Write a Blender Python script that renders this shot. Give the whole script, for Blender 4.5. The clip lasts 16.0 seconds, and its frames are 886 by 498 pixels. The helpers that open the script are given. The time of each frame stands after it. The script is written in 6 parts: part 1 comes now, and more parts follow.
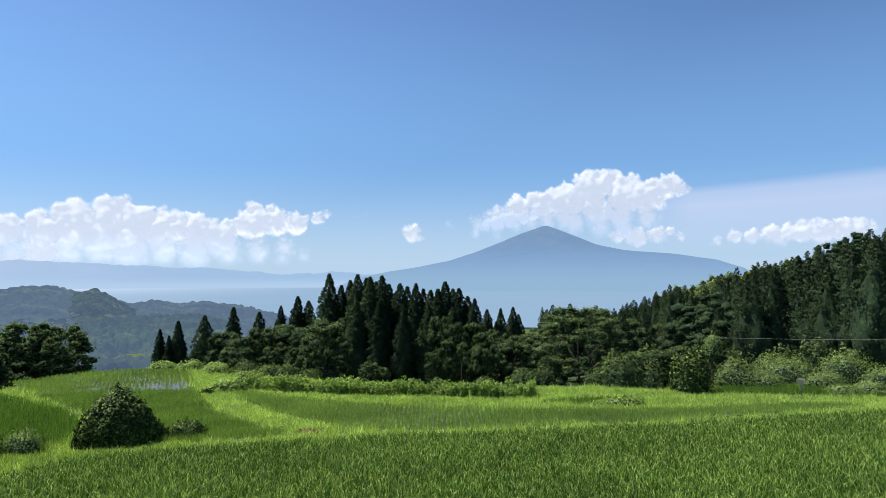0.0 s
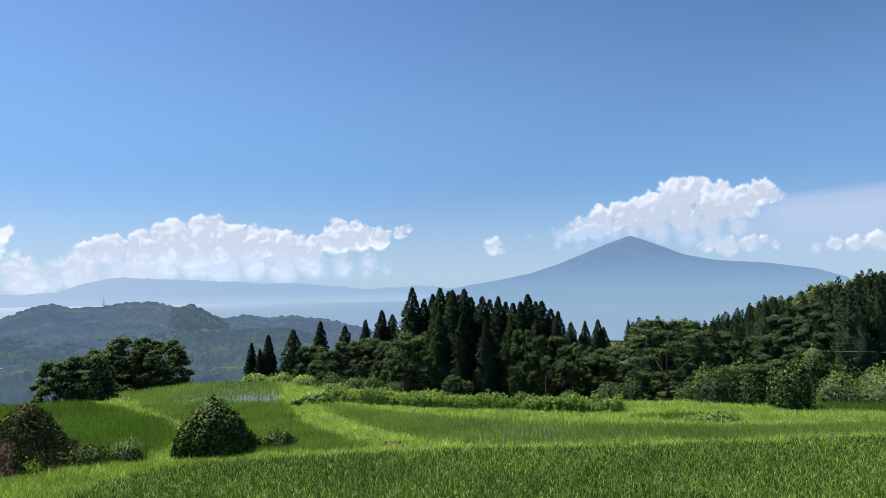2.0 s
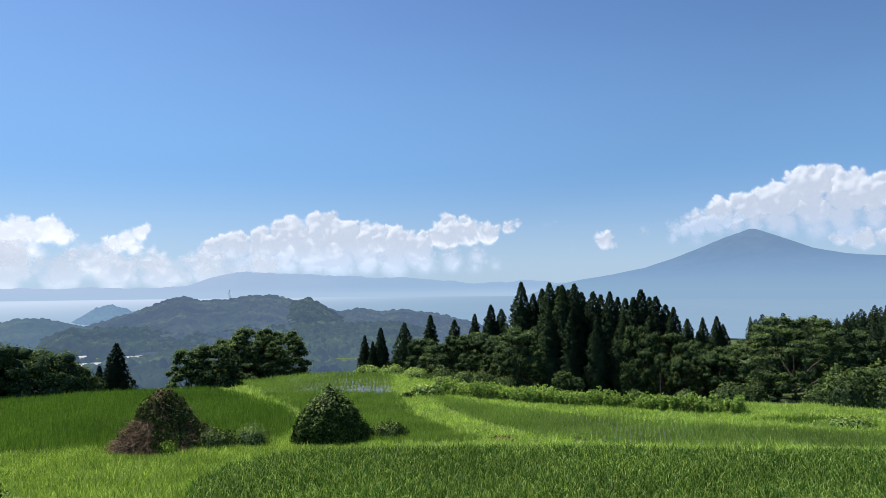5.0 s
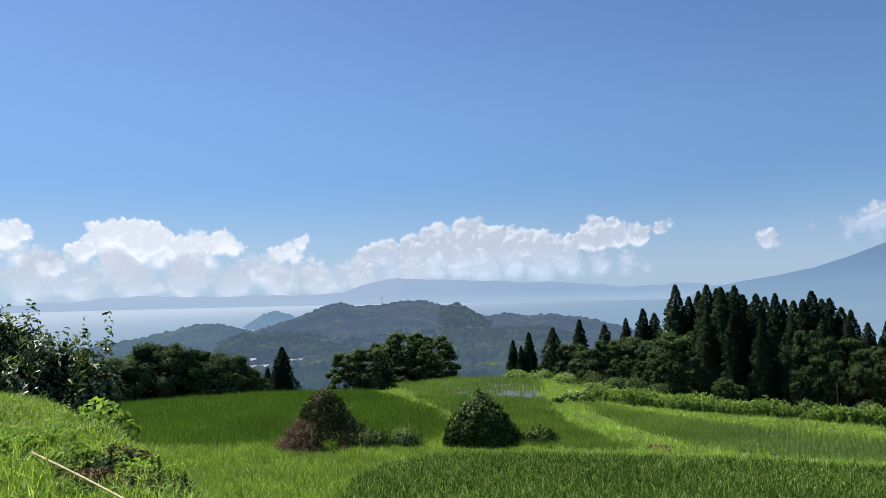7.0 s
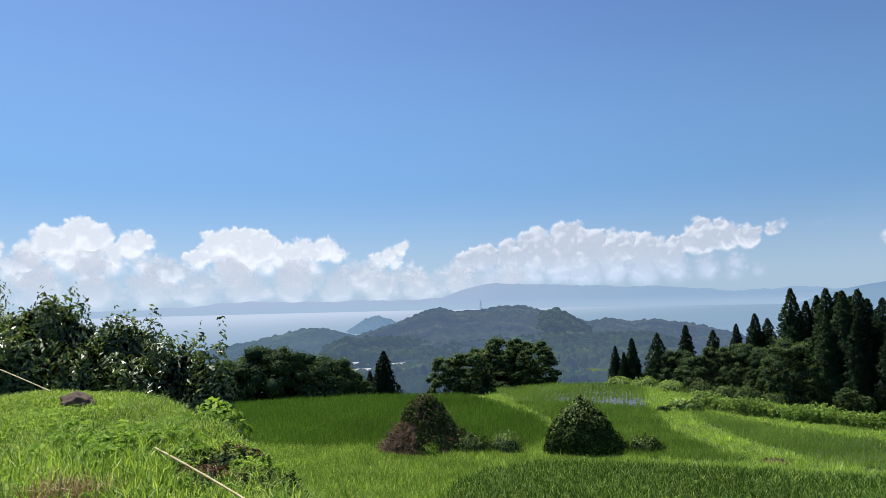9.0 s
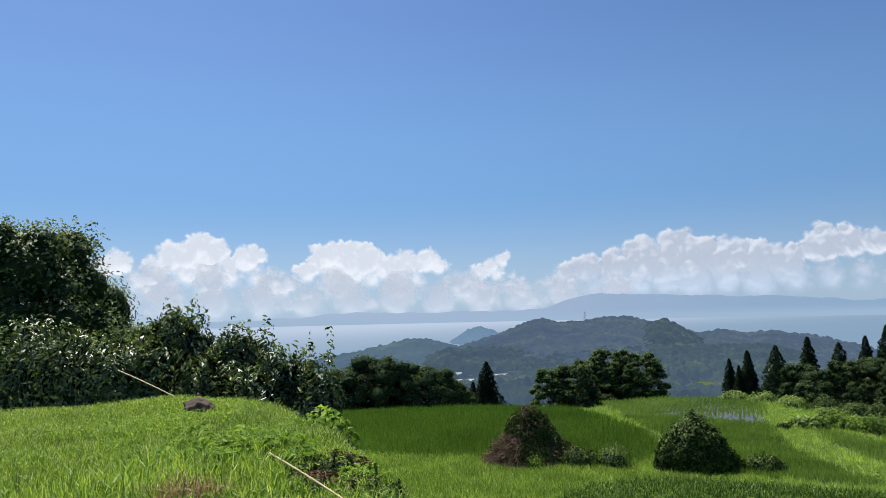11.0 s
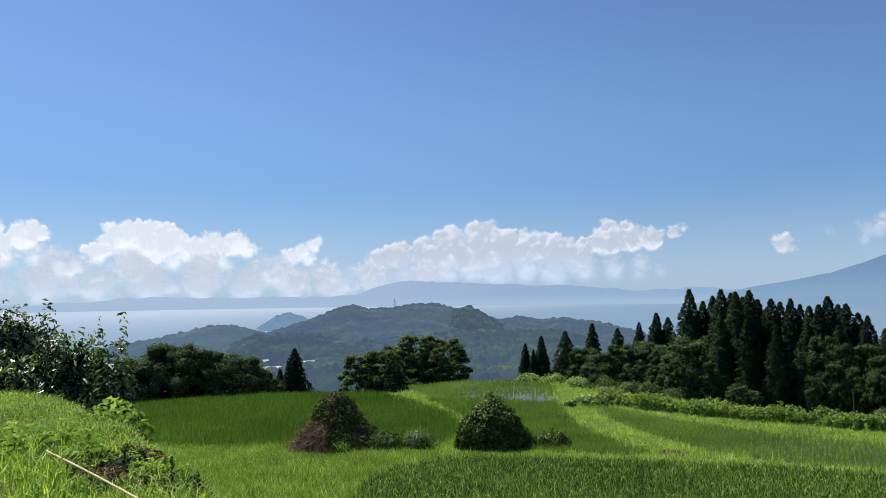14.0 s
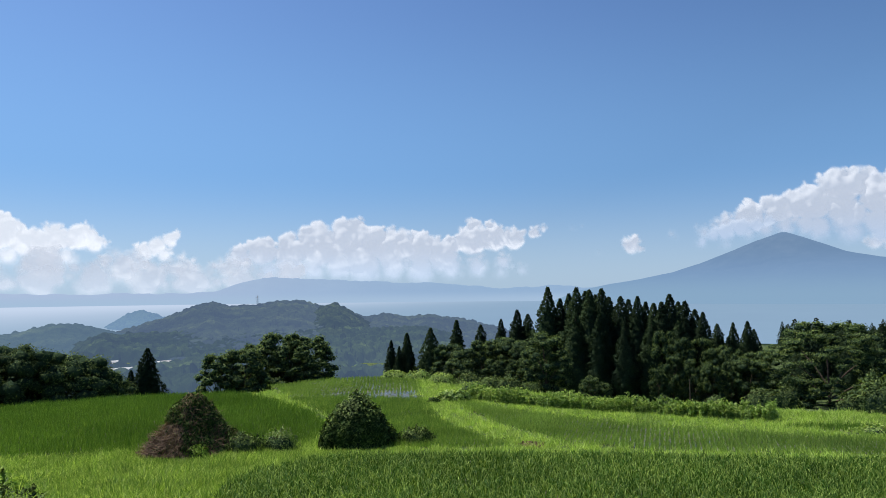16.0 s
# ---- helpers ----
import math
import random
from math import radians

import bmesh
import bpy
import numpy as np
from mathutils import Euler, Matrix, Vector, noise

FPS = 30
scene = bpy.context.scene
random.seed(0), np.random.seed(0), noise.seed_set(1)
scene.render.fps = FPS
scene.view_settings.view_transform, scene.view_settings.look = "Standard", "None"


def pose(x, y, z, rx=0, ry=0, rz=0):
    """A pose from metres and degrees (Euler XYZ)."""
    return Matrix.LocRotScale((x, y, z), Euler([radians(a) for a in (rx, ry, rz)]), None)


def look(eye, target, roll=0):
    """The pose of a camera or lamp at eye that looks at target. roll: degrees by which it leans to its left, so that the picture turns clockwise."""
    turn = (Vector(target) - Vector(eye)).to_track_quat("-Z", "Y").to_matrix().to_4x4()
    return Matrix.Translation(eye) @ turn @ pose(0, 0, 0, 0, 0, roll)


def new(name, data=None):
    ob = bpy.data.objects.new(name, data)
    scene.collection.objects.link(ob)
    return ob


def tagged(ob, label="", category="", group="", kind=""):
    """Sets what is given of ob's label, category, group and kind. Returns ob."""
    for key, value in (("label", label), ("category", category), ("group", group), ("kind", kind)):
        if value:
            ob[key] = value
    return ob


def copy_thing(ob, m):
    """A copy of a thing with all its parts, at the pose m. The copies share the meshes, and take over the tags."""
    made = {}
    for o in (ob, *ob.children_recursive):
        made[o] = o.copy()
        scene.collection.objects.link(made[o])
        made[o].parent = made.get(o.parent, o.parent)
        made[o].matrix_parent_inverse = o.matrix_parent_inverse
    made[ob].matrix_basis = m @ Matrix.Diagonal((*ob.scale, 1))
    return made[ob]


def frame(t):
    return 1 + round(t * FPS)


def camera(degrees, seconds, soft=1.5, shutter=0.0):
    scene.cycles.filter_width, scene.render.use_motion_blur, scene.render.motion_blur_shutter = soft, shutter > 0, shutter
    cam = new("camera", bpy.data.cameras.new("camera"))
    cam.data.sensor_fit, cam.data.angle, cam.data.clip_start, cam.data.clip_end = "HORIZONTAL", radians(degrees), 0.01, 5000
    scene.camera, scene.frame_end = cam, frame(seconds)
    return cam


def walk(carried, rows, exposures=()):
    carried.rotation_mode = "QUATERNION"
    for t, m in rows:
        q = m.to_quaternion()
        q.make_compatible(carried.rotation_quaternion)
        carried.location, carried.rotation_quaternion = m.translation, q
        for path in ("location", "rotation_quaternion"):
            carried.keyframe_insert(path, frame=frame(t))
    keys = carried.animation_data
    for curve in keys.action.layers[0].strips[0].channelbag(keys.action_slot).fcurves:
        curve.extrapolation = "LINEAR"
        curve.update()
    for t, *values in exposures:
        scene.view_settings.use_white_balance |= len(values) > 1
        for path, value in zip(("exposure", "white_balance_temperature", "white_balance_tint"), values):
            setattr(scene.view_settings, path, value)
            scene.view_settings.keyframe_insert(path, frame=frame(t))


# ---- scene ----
cam = camera(64.4, 16.0, soft=0.6)
EYE = 10.0
# seconds, yaw, pitch, roll: the camera turns on the spot
ROWS = [
    (0.0, 0.00, 2.20, -0.00),
    (0.5, 1.68, 2.40, -0.48),
    (1.0, 3.32, 3.22, 0.33),
    (1.5, 4.23, 3.41, 0.49),
    (2.0, 6.66, 3.30, 0.61),
    (2.5, 8.52, 3.23, 0.52),
    (3.0, 9.15, 3.07, 0.73),
    (3.2, 9.93, 2.66, 0.25),
    (5.3, 16.79, 3.04, 0.79),
    (5.5, 17.83, 3.10, 0.99),
    (6.0, 20.76, 3.36, 1.22),
    (6.5, 24.69, 3.18, 1.12),
    (7.0, 27.40, 3.46, 1.08),
    (7.5, 29.84, 3.71, 1.10),
    (8.0, 31.66, 3.62, 1.25),
    (8.5, 33.00, 3.48, 1.20),
    (9.0, 35.40, 4.02, 1.22),
    (9.5, 38.33, 4.64, 1.42),
    (9.7, 39.29, 4.73, 1.67),
    (10.7, 43.80, 5.10, 1.30),
    (11.8, 41.10, 4.63, 1.01),
    (12.0, 39.65, 4.48, 0.83),
    (12.5, 35.03, 4.30, 0.64),
    (13.0, 32.40, 4.17, 0.52),
    (13.5, 30.09, 3.93, 0.50),
    (14.0, 28.41, 3.70, 0.69),
    (14.5, 26.95, 3.44, 0.96),
    (15.0, 24.90, 3.38, 0.63),
    (15.5, 21.63, 3.48, 0.57),
    (16.0, 17.61, 3.36, 0.51),
]
walk(cam, [(t, pose(0, 0, EYE, 90 + pitch, roll, yaw)) for t, yaw, pitch, roll in ROWS],
     exposures=((0.0, 0.75), (2.0, 0.65), (3.0, 0.63), (5.5, 0.61), (7.0, 0.48), (9.0, 0.48), (9.5, 0.36), (12.0, 0.4), (14.0, 0.47), (15.0, 0.46), (16.0, 0.49)))

# ---- light ----
SUN_AZ, SUN_EL = 76.0, 66.0          # degrees left of +y, degrees up
world = bpy.data.worlds.new("sky")
scene.world = world
world.use_nodes = True
wn = world.node_tree.nodes
sky = wn.new("ShaderNodeTexSky")
sky.sky_type = "NISHITA"
sky.sun_disc = False
sky.sun_elevation = radians(SUN_EL)
sky.sun_rotation = radians(-SUN_AZ)
sky.altitude = 300
sky.air_density, sky.dust_density, sky.ozone_density = 1.0, 1.2, 2.2
wl = world.node_tree.links
# humid air: the blue pales towards the horizon
tint = wn.new("ShaderNodeMix")
tint.data_type, tint.blend_type = "RGBA", "MULTIPLY"
tint.inputs[0].default_value = 1.0
tint.inputs[7].default_value = (0.84, 1.08, 1.42, 1)
coord = wn.new("ShaderNodeTexCoord")
split = wn.new("ShaderNodeSeparateXYZ")
def sky_fade(low, high, at_low):
    n = wn.new("ShaderNodeMapRange")
    n.interpolation_type = "SMOOTHSTEP"
    for k, v in zip((1, 2, 3, 4), (low, high, at_low, 0.0)):
        n.inputs[k].default_value = v
    wl.new(split.outputs[2], n.inputs[0])
    return n.outputs[0]


haze, pale = wn.new("ShaderNodeMix"), wn.new("ShaderNodeMix")
haze.data_type = pale.data_type = "RGBA"
pale.inputs[6].default_value = (2.8, 5.95, 10.85, 1)
pale.inputs[7].default_value = (6.7, 9.0, 11.5, 1)
wl.new(sky.outputs[0], tint.inputs[6])
wl.new(coord.outputs["Generated"], split.inputs[0])
wl.new(sky_fade(0.0, 0.17, 1.0), pale.inputs[0])
wl.new(sky_fade(0.02, 0.46, 0.85), haze.inputs[0])
wl.new(tint.outputs[2], haze.inputs[6])
wl.new(pale.outputs[2], haze.inputs[7])
wl.new(haze.outputs[2], wn["Background"].inputs["Color"])
# the sky is brighter round the sun
aureole, level, power = wn.new("ShaderNodeVectorMath"), wn.new("ShaderNodeMapRange"), wn.new("ShaderNodeMath")
aureole.operation, power.operation = "DOT_PRODUCT", "MULTIPLY"
aureole.inputs[1].default_value = [-math.sin(radians(SUN_AZ)) * math.cos(radians(SUN_EL)), math.cos(radians(SUN_AZ)) * math.cos(radians(SUN_EL)), math.sin(radians(SUN_EL))]
for k, v in zip((1, 2, 3, 4), (0.25, 0.8, 0.9, 1.3)):
    level.inputs[k].default_value = v
power.inputs[1].default_value = 0.0525
wl.new(coord.outputs["Generated"], aureole.inputs[0])
wl.new(aureole.outputs["Value"], level.inputs[0])
wl.new(level.outputs[0], power.inputs[0])
wl.new(power.outputs[0], wn["Background"].inputs["Strength"])
sun = new("sun", bpy.data.lights.new("sun", "SUN"))
sun.data.energy, sun.data.angle, sun.data.color = 5.0, radians(0.5), (1.0, 0.95, 0.86)
sun_way = Vector((-math.sin(radians(SUN_AZ)) * math.cos(radians(SUN_EL)), math.cos(radians(SUN_AZ)) * math.cos(radians(SUN_EL)), math.sin(radians(SUN_EL))))
sun.matrix_world = look(sun_way * 60, (0, 0, 0))


# ---- materials ----
def nodes_of(name):
    m = bpy.data.materials.new(name)
    m.use_nodes = True
    nt = m.node_tree
    nt.nodes.clear()
    return m, nt, nt.nodes.new("ShaderNodeOutputMaterial")


def link(nt, a, b):
    nt.links.new(a, b)


def ramp(nt, fac, stops):
    r = nt.nodes.new("ShaderNodeValToRGB")
    els = r.color_ramp.elements
    while len(els) < len(stops):
        els.new(0.5)
    for e, (p, c) in zip(els, stops):
        e.position, e.color = p, (*c, 1)
    link(nt, fac, r.inputs[0])
    return r.outputs[0]


def noise_of(nt, scale, detail=4.0, rough=0.55, coords="Object"):
    tc = nt.nodes.new("ShaderNodeTexCoord")
    n = nt.nodes.new("ShaderNodeTexNoise")
    n.inputs["Scale"].default_value, n.inputs["Detail"].default_value, n.inputs["Roughness"].default_value = scale, detail, rough
    link(nt, tc.outputs[coords], n.inputs["Vector"])
    return n.outputs[0]


def mix_col(nt, fac, a, b, kind="MIX"):
    m = nt.nodes.new("ShaderNodeMix")
    m.data_type, m.blend_type = "RGBA", kind
    for k, v in ((0, fac), (6, a), (7, b)):
        if isinstance(v, (float, int)):
            m.inputs[k].default_value = v
        elif isinstance(v, tuple):
            m.inputs[k].default_value = (*v, 1)
        else:
            link(nt, v, m.inputs[k])
    return m.outputs[2]


def leaf_mat(name, dark, mid, light, gloss=0.5, through_light=0.35, patch=0.3, spec=0.4, shift=0.0):
    """Leaves and blades: a colour of its own for each, patches over the whole, and light that shines through."""
    m, nt, out = nodes_of(name)
    geo = nt.nodes.new("ShaderNodeNewGeometry")
    col = ramp(nt, geo.outputs["Random Per Island"], [(0.0, dark), (0.55, mid), (1.0, light)])
    big = ramp(nt, noise_of(nt, patch, 3.0), [(0.3, (0.72, 0.74, 0.7)), (0.7, (1.15, 1.12, 1.05))])
    col = mix_col(nt, 1.0, col, big, "MULTIPLY")
    if shift:
        info = nt.nodes.new("ShaderNodeObjectInfo")
        col = mix_col(nt, 1.0, col, ramp(nt, info.outputs["Random"], [(0.0, (1 - shift,) * 3), (1.0, (1 + shift, 1 + 0.8 * shift, 1.0))]), "MULTIPLY")
    p = nt.nodes.new("ShaderNodeBsdfPrincipled")
    p.inputs["Roughness"].default_value = gloss
    p.inputs["Specular IOR Level"].default_value = spec
    tr = nt.nodes.new("ShaderNodeBsdfTranslucent")
    mx = nt.nodes.new("ShaderNodeMixShader")
    mx.inputs[0].default_value = through_light
    link(nt, col, p.inputs["Base Color"])
    link(nt, mix_col(nt, 1.0, col, (1.22, 1.2, 0.7), "MULTIPLY"), tr.inputs["Color"])
    link(nt, p.outputs[0], mx.inputs[1])
    link(nt, tr.outputs[0], mx.inputs[2])
    link(nt, mx.outputs[0], out.inputs[0])
    return m


def rough_mat(name, stops, scale, fine=40.0, rough=0.9, bump=0.3, depth=0.02, metal=0.0, spec=0.3):
    """A dull surface: colour patches, fine grain, relief."""
    m, nt, out = nodes_of(name)
    a, b = noise_of(nt, scale, 5.0), noise_of(nt, fine, 3.0)
    col = mix_col(nt, 1.0, ramp(nt, a, stops), ramp(nt, b, [(0.25, (0.7, 0.7, 0.7)), (0.75, (1.2, 1.2, 1.2))]), "MULTIPLY")
    p = nt.nodes.new("ShaderNodeBsdfPrincipled")
    p.inputs["Roughness"].default_value, p.inputs["Metallic"].default_value = rough, metal
    p.inputs["Specular IOR Level"].default_value = spec
    bp = nt.nodes.new("ShaderNodeBump")
    bp.inputs["Strength"].default_value, bp.inputs["Distance"].default_value = bump, depth
    link(nt, b, bp.inputs["Height"])
    link(nt, bp.outputs[0], p.inputs["Normal"])
    link(nt, col, p.inputs["Base Color"])
    link(nt, p.outputs[0], out.inputs[0])
    return m


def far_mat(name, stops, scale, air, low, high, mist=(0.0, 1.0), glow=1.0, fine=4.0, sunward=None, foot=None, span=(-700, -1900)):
    """The far backdrop: woods or slopes with the haze mixed in as emission; low and high: share of this haze glow at
    the heights in mist.
    """
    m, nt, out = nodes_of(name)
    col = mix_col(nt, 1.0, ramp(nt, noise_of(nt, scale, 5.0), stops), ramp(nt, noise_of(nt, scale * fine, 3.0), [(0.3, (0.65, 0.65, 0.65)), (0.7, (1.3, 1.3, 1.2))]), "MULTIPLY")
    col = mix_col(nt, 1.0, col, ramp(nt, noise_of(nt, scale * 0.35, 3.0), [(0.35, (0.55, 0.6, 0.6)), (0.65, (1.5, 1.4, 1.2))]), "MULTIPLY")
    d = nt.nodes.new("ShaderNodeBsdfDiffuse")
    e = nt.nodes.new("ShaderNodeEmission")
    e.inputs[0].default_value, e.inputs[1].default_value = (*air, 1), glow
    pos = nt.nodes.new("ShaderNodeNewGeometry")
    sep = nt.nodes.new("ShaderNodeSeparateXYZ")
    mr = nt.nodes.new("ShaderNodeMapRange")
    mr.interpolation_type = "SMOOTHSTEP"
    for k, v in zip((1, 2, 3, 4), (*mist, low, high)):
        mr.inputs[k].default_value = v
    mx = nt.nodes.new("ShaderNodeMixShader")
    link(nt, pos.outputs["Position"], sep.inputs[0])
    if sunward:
        # the haze glow is coloured whiter towards the sun
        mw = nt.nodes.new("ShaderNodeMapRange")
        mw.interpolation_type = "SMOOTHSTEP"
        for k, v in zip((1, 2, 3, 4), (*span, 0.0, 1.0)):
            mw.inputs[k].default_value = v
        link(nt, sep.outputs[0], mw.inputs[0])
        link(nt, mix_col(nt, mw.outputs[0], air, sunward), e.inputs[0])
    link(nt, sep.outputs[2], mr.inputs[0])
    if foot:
        # paler haze glow put in about the foot
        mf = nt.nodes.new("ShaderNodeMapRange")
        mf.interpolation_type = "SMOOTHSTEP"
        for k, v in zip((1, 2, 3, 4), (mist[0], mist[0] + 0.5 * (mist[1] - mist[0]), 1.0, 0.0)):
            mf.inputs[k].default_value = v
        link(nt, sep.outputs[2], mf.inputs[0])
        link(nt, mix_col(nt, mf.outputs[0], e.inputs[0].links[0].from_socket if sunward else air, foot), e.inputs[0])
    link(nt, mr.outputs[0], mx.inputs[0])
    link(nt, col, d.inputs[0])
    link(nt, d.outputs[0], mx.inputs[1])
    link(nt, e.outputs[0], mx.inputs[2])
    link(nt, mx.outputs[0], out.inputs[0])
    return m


M_GRASSLAND = rough_mat("grassland", [(0.3, (0.028, 0.045, 0.01)), (0.55, (0.05, 0.078, 0.015)), (0.75, (0.085, 0.11, 0.028))], 0.25, 6.0, bump=0.6, depth=0.1)
M_MUD = rough_mat("mud", [(0.3, (0.05, 0.045, 0.025)), (0.7, (0.09, 0.08, 0.045))], 0.4, 8.0, rough=0.6)
M_EARTH = rough_mat("earth", [(0.3, (0.10, 0.065, 0.04)), (0.7, (0.2, 0.14, 0.09))], 1.5, 20.0)
M_STONE = rough_mat("stone", [(0.3, (0.045, 0.031, 0.024)), (0.7, (0.13, 0.092, 0.07))], 4.0, 40.0, depth=0.03)
M_BARK = rough_mat("bark", [(0.3, (0.05, 0.035, 0.025)), (0.7, (0.12, 0.09, 0.065))], 3.0, 25.0)
M_BAMBOO = rough_mat("dry_bamboo", [(0.3, (0.42, 0.33, 0.16)), (0.7, (0.6, 0.5, 0.28))], 3.0, 30.0, rough=0.45, bump=0.1)
M_DRY = leaf_mat("dry_stalks", (0.065, 0.036, 0.024), (0.145, 0.088, 0.055), (0.29, 0.2, 0.13), 0.8, 0.15)
M_RICE = leaf_mat("rice_leaves", (0.022, 0.068, 0.009), (0.072, 0.166, 0.021), (0.38, 0.51, 0.125), 0.6, 0.3, 0.12, 0.15)
M_STRAW = leaf_mat("straw", (0.16, 0.1, 0.05), (0.34, 0.24, 0.13), (0.55, 0.43, 0.26), 0.7, 0.3)
M_EDGE_GRASS = leaf_mat("edge_grass_blades", (0.07, 0.15, 0.024), (0.19, 0.32, 0.052), (0.5, 0.62, 0.19), 0.6, 0.42, 0.5, 0.2)
M_RICE_LEFT = leaf_mat("rice_leaves_deep", (0.054, 0.122, 0.017), (0.094, 0.2, 0.029), (0.21, 0.34, 0.062), 0.6, 0.38, 0.1, 0.2)
M_RICE_WEEDY = leaf_mat("weedy_rice_leaves", (0.07, 0.15, 0.026), (0.135, 0.25, 0.042), (0.28, 0.4, 0.1), 0.6, 0.4, 0.35, 0.2)
M_RICE_YOUNG = leaf_mat("young_rice_leaves", (0.1, 0.195, 0.04), (0.185, 0.32, 0.06), (0.35, 0.48, 0.14), 0.6, 0.4, 0.15, 0.2)
M_GRASS = leaf_mat("grass_blades", (0.16, 0.28, 0.05), (0.31, 0.48, 0.085), (0.56, 0.69, 0.22), 0.55, 0.45, 0.35, 0.25)
M_BANK_GRASS = leaf_mat("bank_grass_blades", (0.06, 0.13, 0.02), (0.235, 0.375, 0.055), (0.56, 0.68, 0.18), 0.5, 0.43, 0.4, 0.3)
M_WEED = leaf_mat("weed_leaves", (0.11, 0.21, 0.03), (0.23, 0.38, 0.055), (0.4, 0.55, 0.12), 0.6, 0.4, 0.5, 0.08)
M_KUDZU = leaf_mat("vine_leaves", (0.02, 0.04, 0.009), (0.04, 0.072, 0.017), (0.2, 0.27, 0.08), 0.6, 0.08, 0.5, spec=0.06)
M_SHRUB = leaf_mat("glossy_leaves", (0.034, 0.07, 0.02), (0.085, 0.145, 0.038), (0.24, 0.3, 0.11), 0.4, 0.33, 0.5, spec=0.7)
M_CEDAR = leaf_mat("cedar_needles", (0.024, 0.043, 0.029), (0.034, 0.058, 0.036), (0.055, 0.085, 0.044), 0.85, 0.15, 0.25, 0.04, 0.3)
M_BROAD = leaf_mat("broad_leaves", (0.04, 0.072, 0.033), (0.074, 0.122, 0.05), (0.165, 0.225, 0.086), 0.65, 0.24, 0.2, 0.06, 0.3)
M_CAMPHOR = leaf_mat("camphor_leaves", (0.05, 0.088, 0.04), (0.084, 0.136, 0.058), (0.195, 0.255, 0.1), 0.65, 0.28, 0.3, 0.06, 0.2)
M_OLIVE = leaf_mat("olive_green_leaves", (0.07, 0.11, 0.045), (0.115, 0.165, 0.068), (0.21, 0.27, 0.12), 0.55, 0.32, 0.3, 0.3)
# broad leaves darkened for the hillside: its shade is in the colour
M_BROAD_SHADED = leaf_mat("shaded_broad_leaves", (0.026, 0.047, 0.028), (0.037, 0.063, 0.034), (0.062, 0.096, 0.045), 0.7, 0.2, 0.15, 0.04, 0.35)
M_BAMBOO_LEAF = leaf_mat("bamboo_leaves", (0.13, 0.18, 0.03), (0.21, 0.27, 0.05), (0.32, 0.37, 0.1), 0.6, 0.3, 0.2, 0.2, 0.2)
# fills inside crowns, darker than the leaves: shade between leaves put into colour
M_INNER_SHADE = rough_mat("inner_foliage", [(0.3, (0.025, 0.043, 0.025)), (0.7, (0.046, 0.074, 0.037))], 2.5, 14.0, rough=1.0, bump=1.0, depth=0.15, spec=0.0)
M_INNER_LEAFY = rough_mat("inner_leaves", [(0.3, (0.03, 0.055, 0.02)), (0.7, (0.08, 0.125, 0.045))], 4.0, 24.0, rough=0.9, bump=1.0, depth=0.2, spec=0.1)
M_CROP = leaf_mat("crop_leaves", (0.11, 0.2, 0.045), (0.22, 0.34, 0.08), (0.42, 0.52, 0.17), 0.55, 0.4, 0.3, 0.25)
M_THICKET = leaf_mat("thicket_leaves", (0.09, 0.15, 0.045), (0.155, 0.235, 0.072), (0.27, 0.35, 0.13), 0.55, 0.33, 0.4, 0.25)


# ---- building helpers ----
def rng_of(seed):
    return np.random.default_rng(seed)


def mesh_np(name, verts, faces, mat, smooth=False):
    """A mesh from arrays; faces: one array of n corners a row, or a list of such arrays."""
    me = bpy.data.meshes.new(name)
    groups = faces if isinstance(faces, list) else [faces]
    verts = np.asarray(verts, dtype=np.float32)
    loops = np.concatenate([g.ravel() for g in groups]).astype(np.int32)
    sizes = np.concatenate([np.full(len(g), g.shape[1]) for g in groups]).astype(np.int32)
    starts = np.concatenate([[0], np.cumsum(sizes)[:-1]]).astype(np.int32)
    me.vertices.add(len(verts))
    me.vertices.foreach_set("co", verts.ravel())
    me.loops.add(len(loops))
    me.loops.foreach_set("vertex_index", loops)
    me.polygons.add(len(sizes))
    me.polygons.foreach_set("loop_start", starts)
    me.polygons.foreach_set("use_smooth", np.full(len(sizes), smooth))
    me.update(calc_edges=True)
    me.materials.append(mat)
    return me


def soften(me, dirs, k=0.6):
    """Lean the shading of leaves towards the mass that they belong to."""
    geo = np.empty(len(me.vertices) * 3, np.float32)
    me.vertex_normals.foreach_get("vector", geo)
    geo = geo.reshape(-1, 3)
    geo = geo * np.where((geo * dirs).sum(1, keepdims=True) < 0, -1, 1)
    n = k * dirs + (1 - k) * geo
    n = n / np.maximum(np.linalg.norm(n, axis=1, keepdims=True), 1e-6)
    me.normals_split_custom_set_from_vertices(n.tolist())
    return me


def part(name, me, parent=None, label=""):
    ob = new(name, me)
    ob.parent = parent
    if label:
        ob["label"] = label
    return ob


def empty(name, m):
    ob = new(name)
    ob.empty_display_size = 0.2
    ob.matrix_world = m
    return ob


def join(chunks):
    """Chunks of (verts, faces with n corners) joined: arrays for mesh_np."""
    vs, fs, at = [], {}, 0
    for v, f in chunks:
        vs.append(v)
        fs.setdefault(f.shape[1], []).append(f + at)
        at += len(v)
    return np.concatenate(vs), [np.concatenate(f) for f in fs.values()]


def unit(v):
    return v / np.maximum(np.linalg.norm(v, axis=-1, keepdims=True), 1e-9)


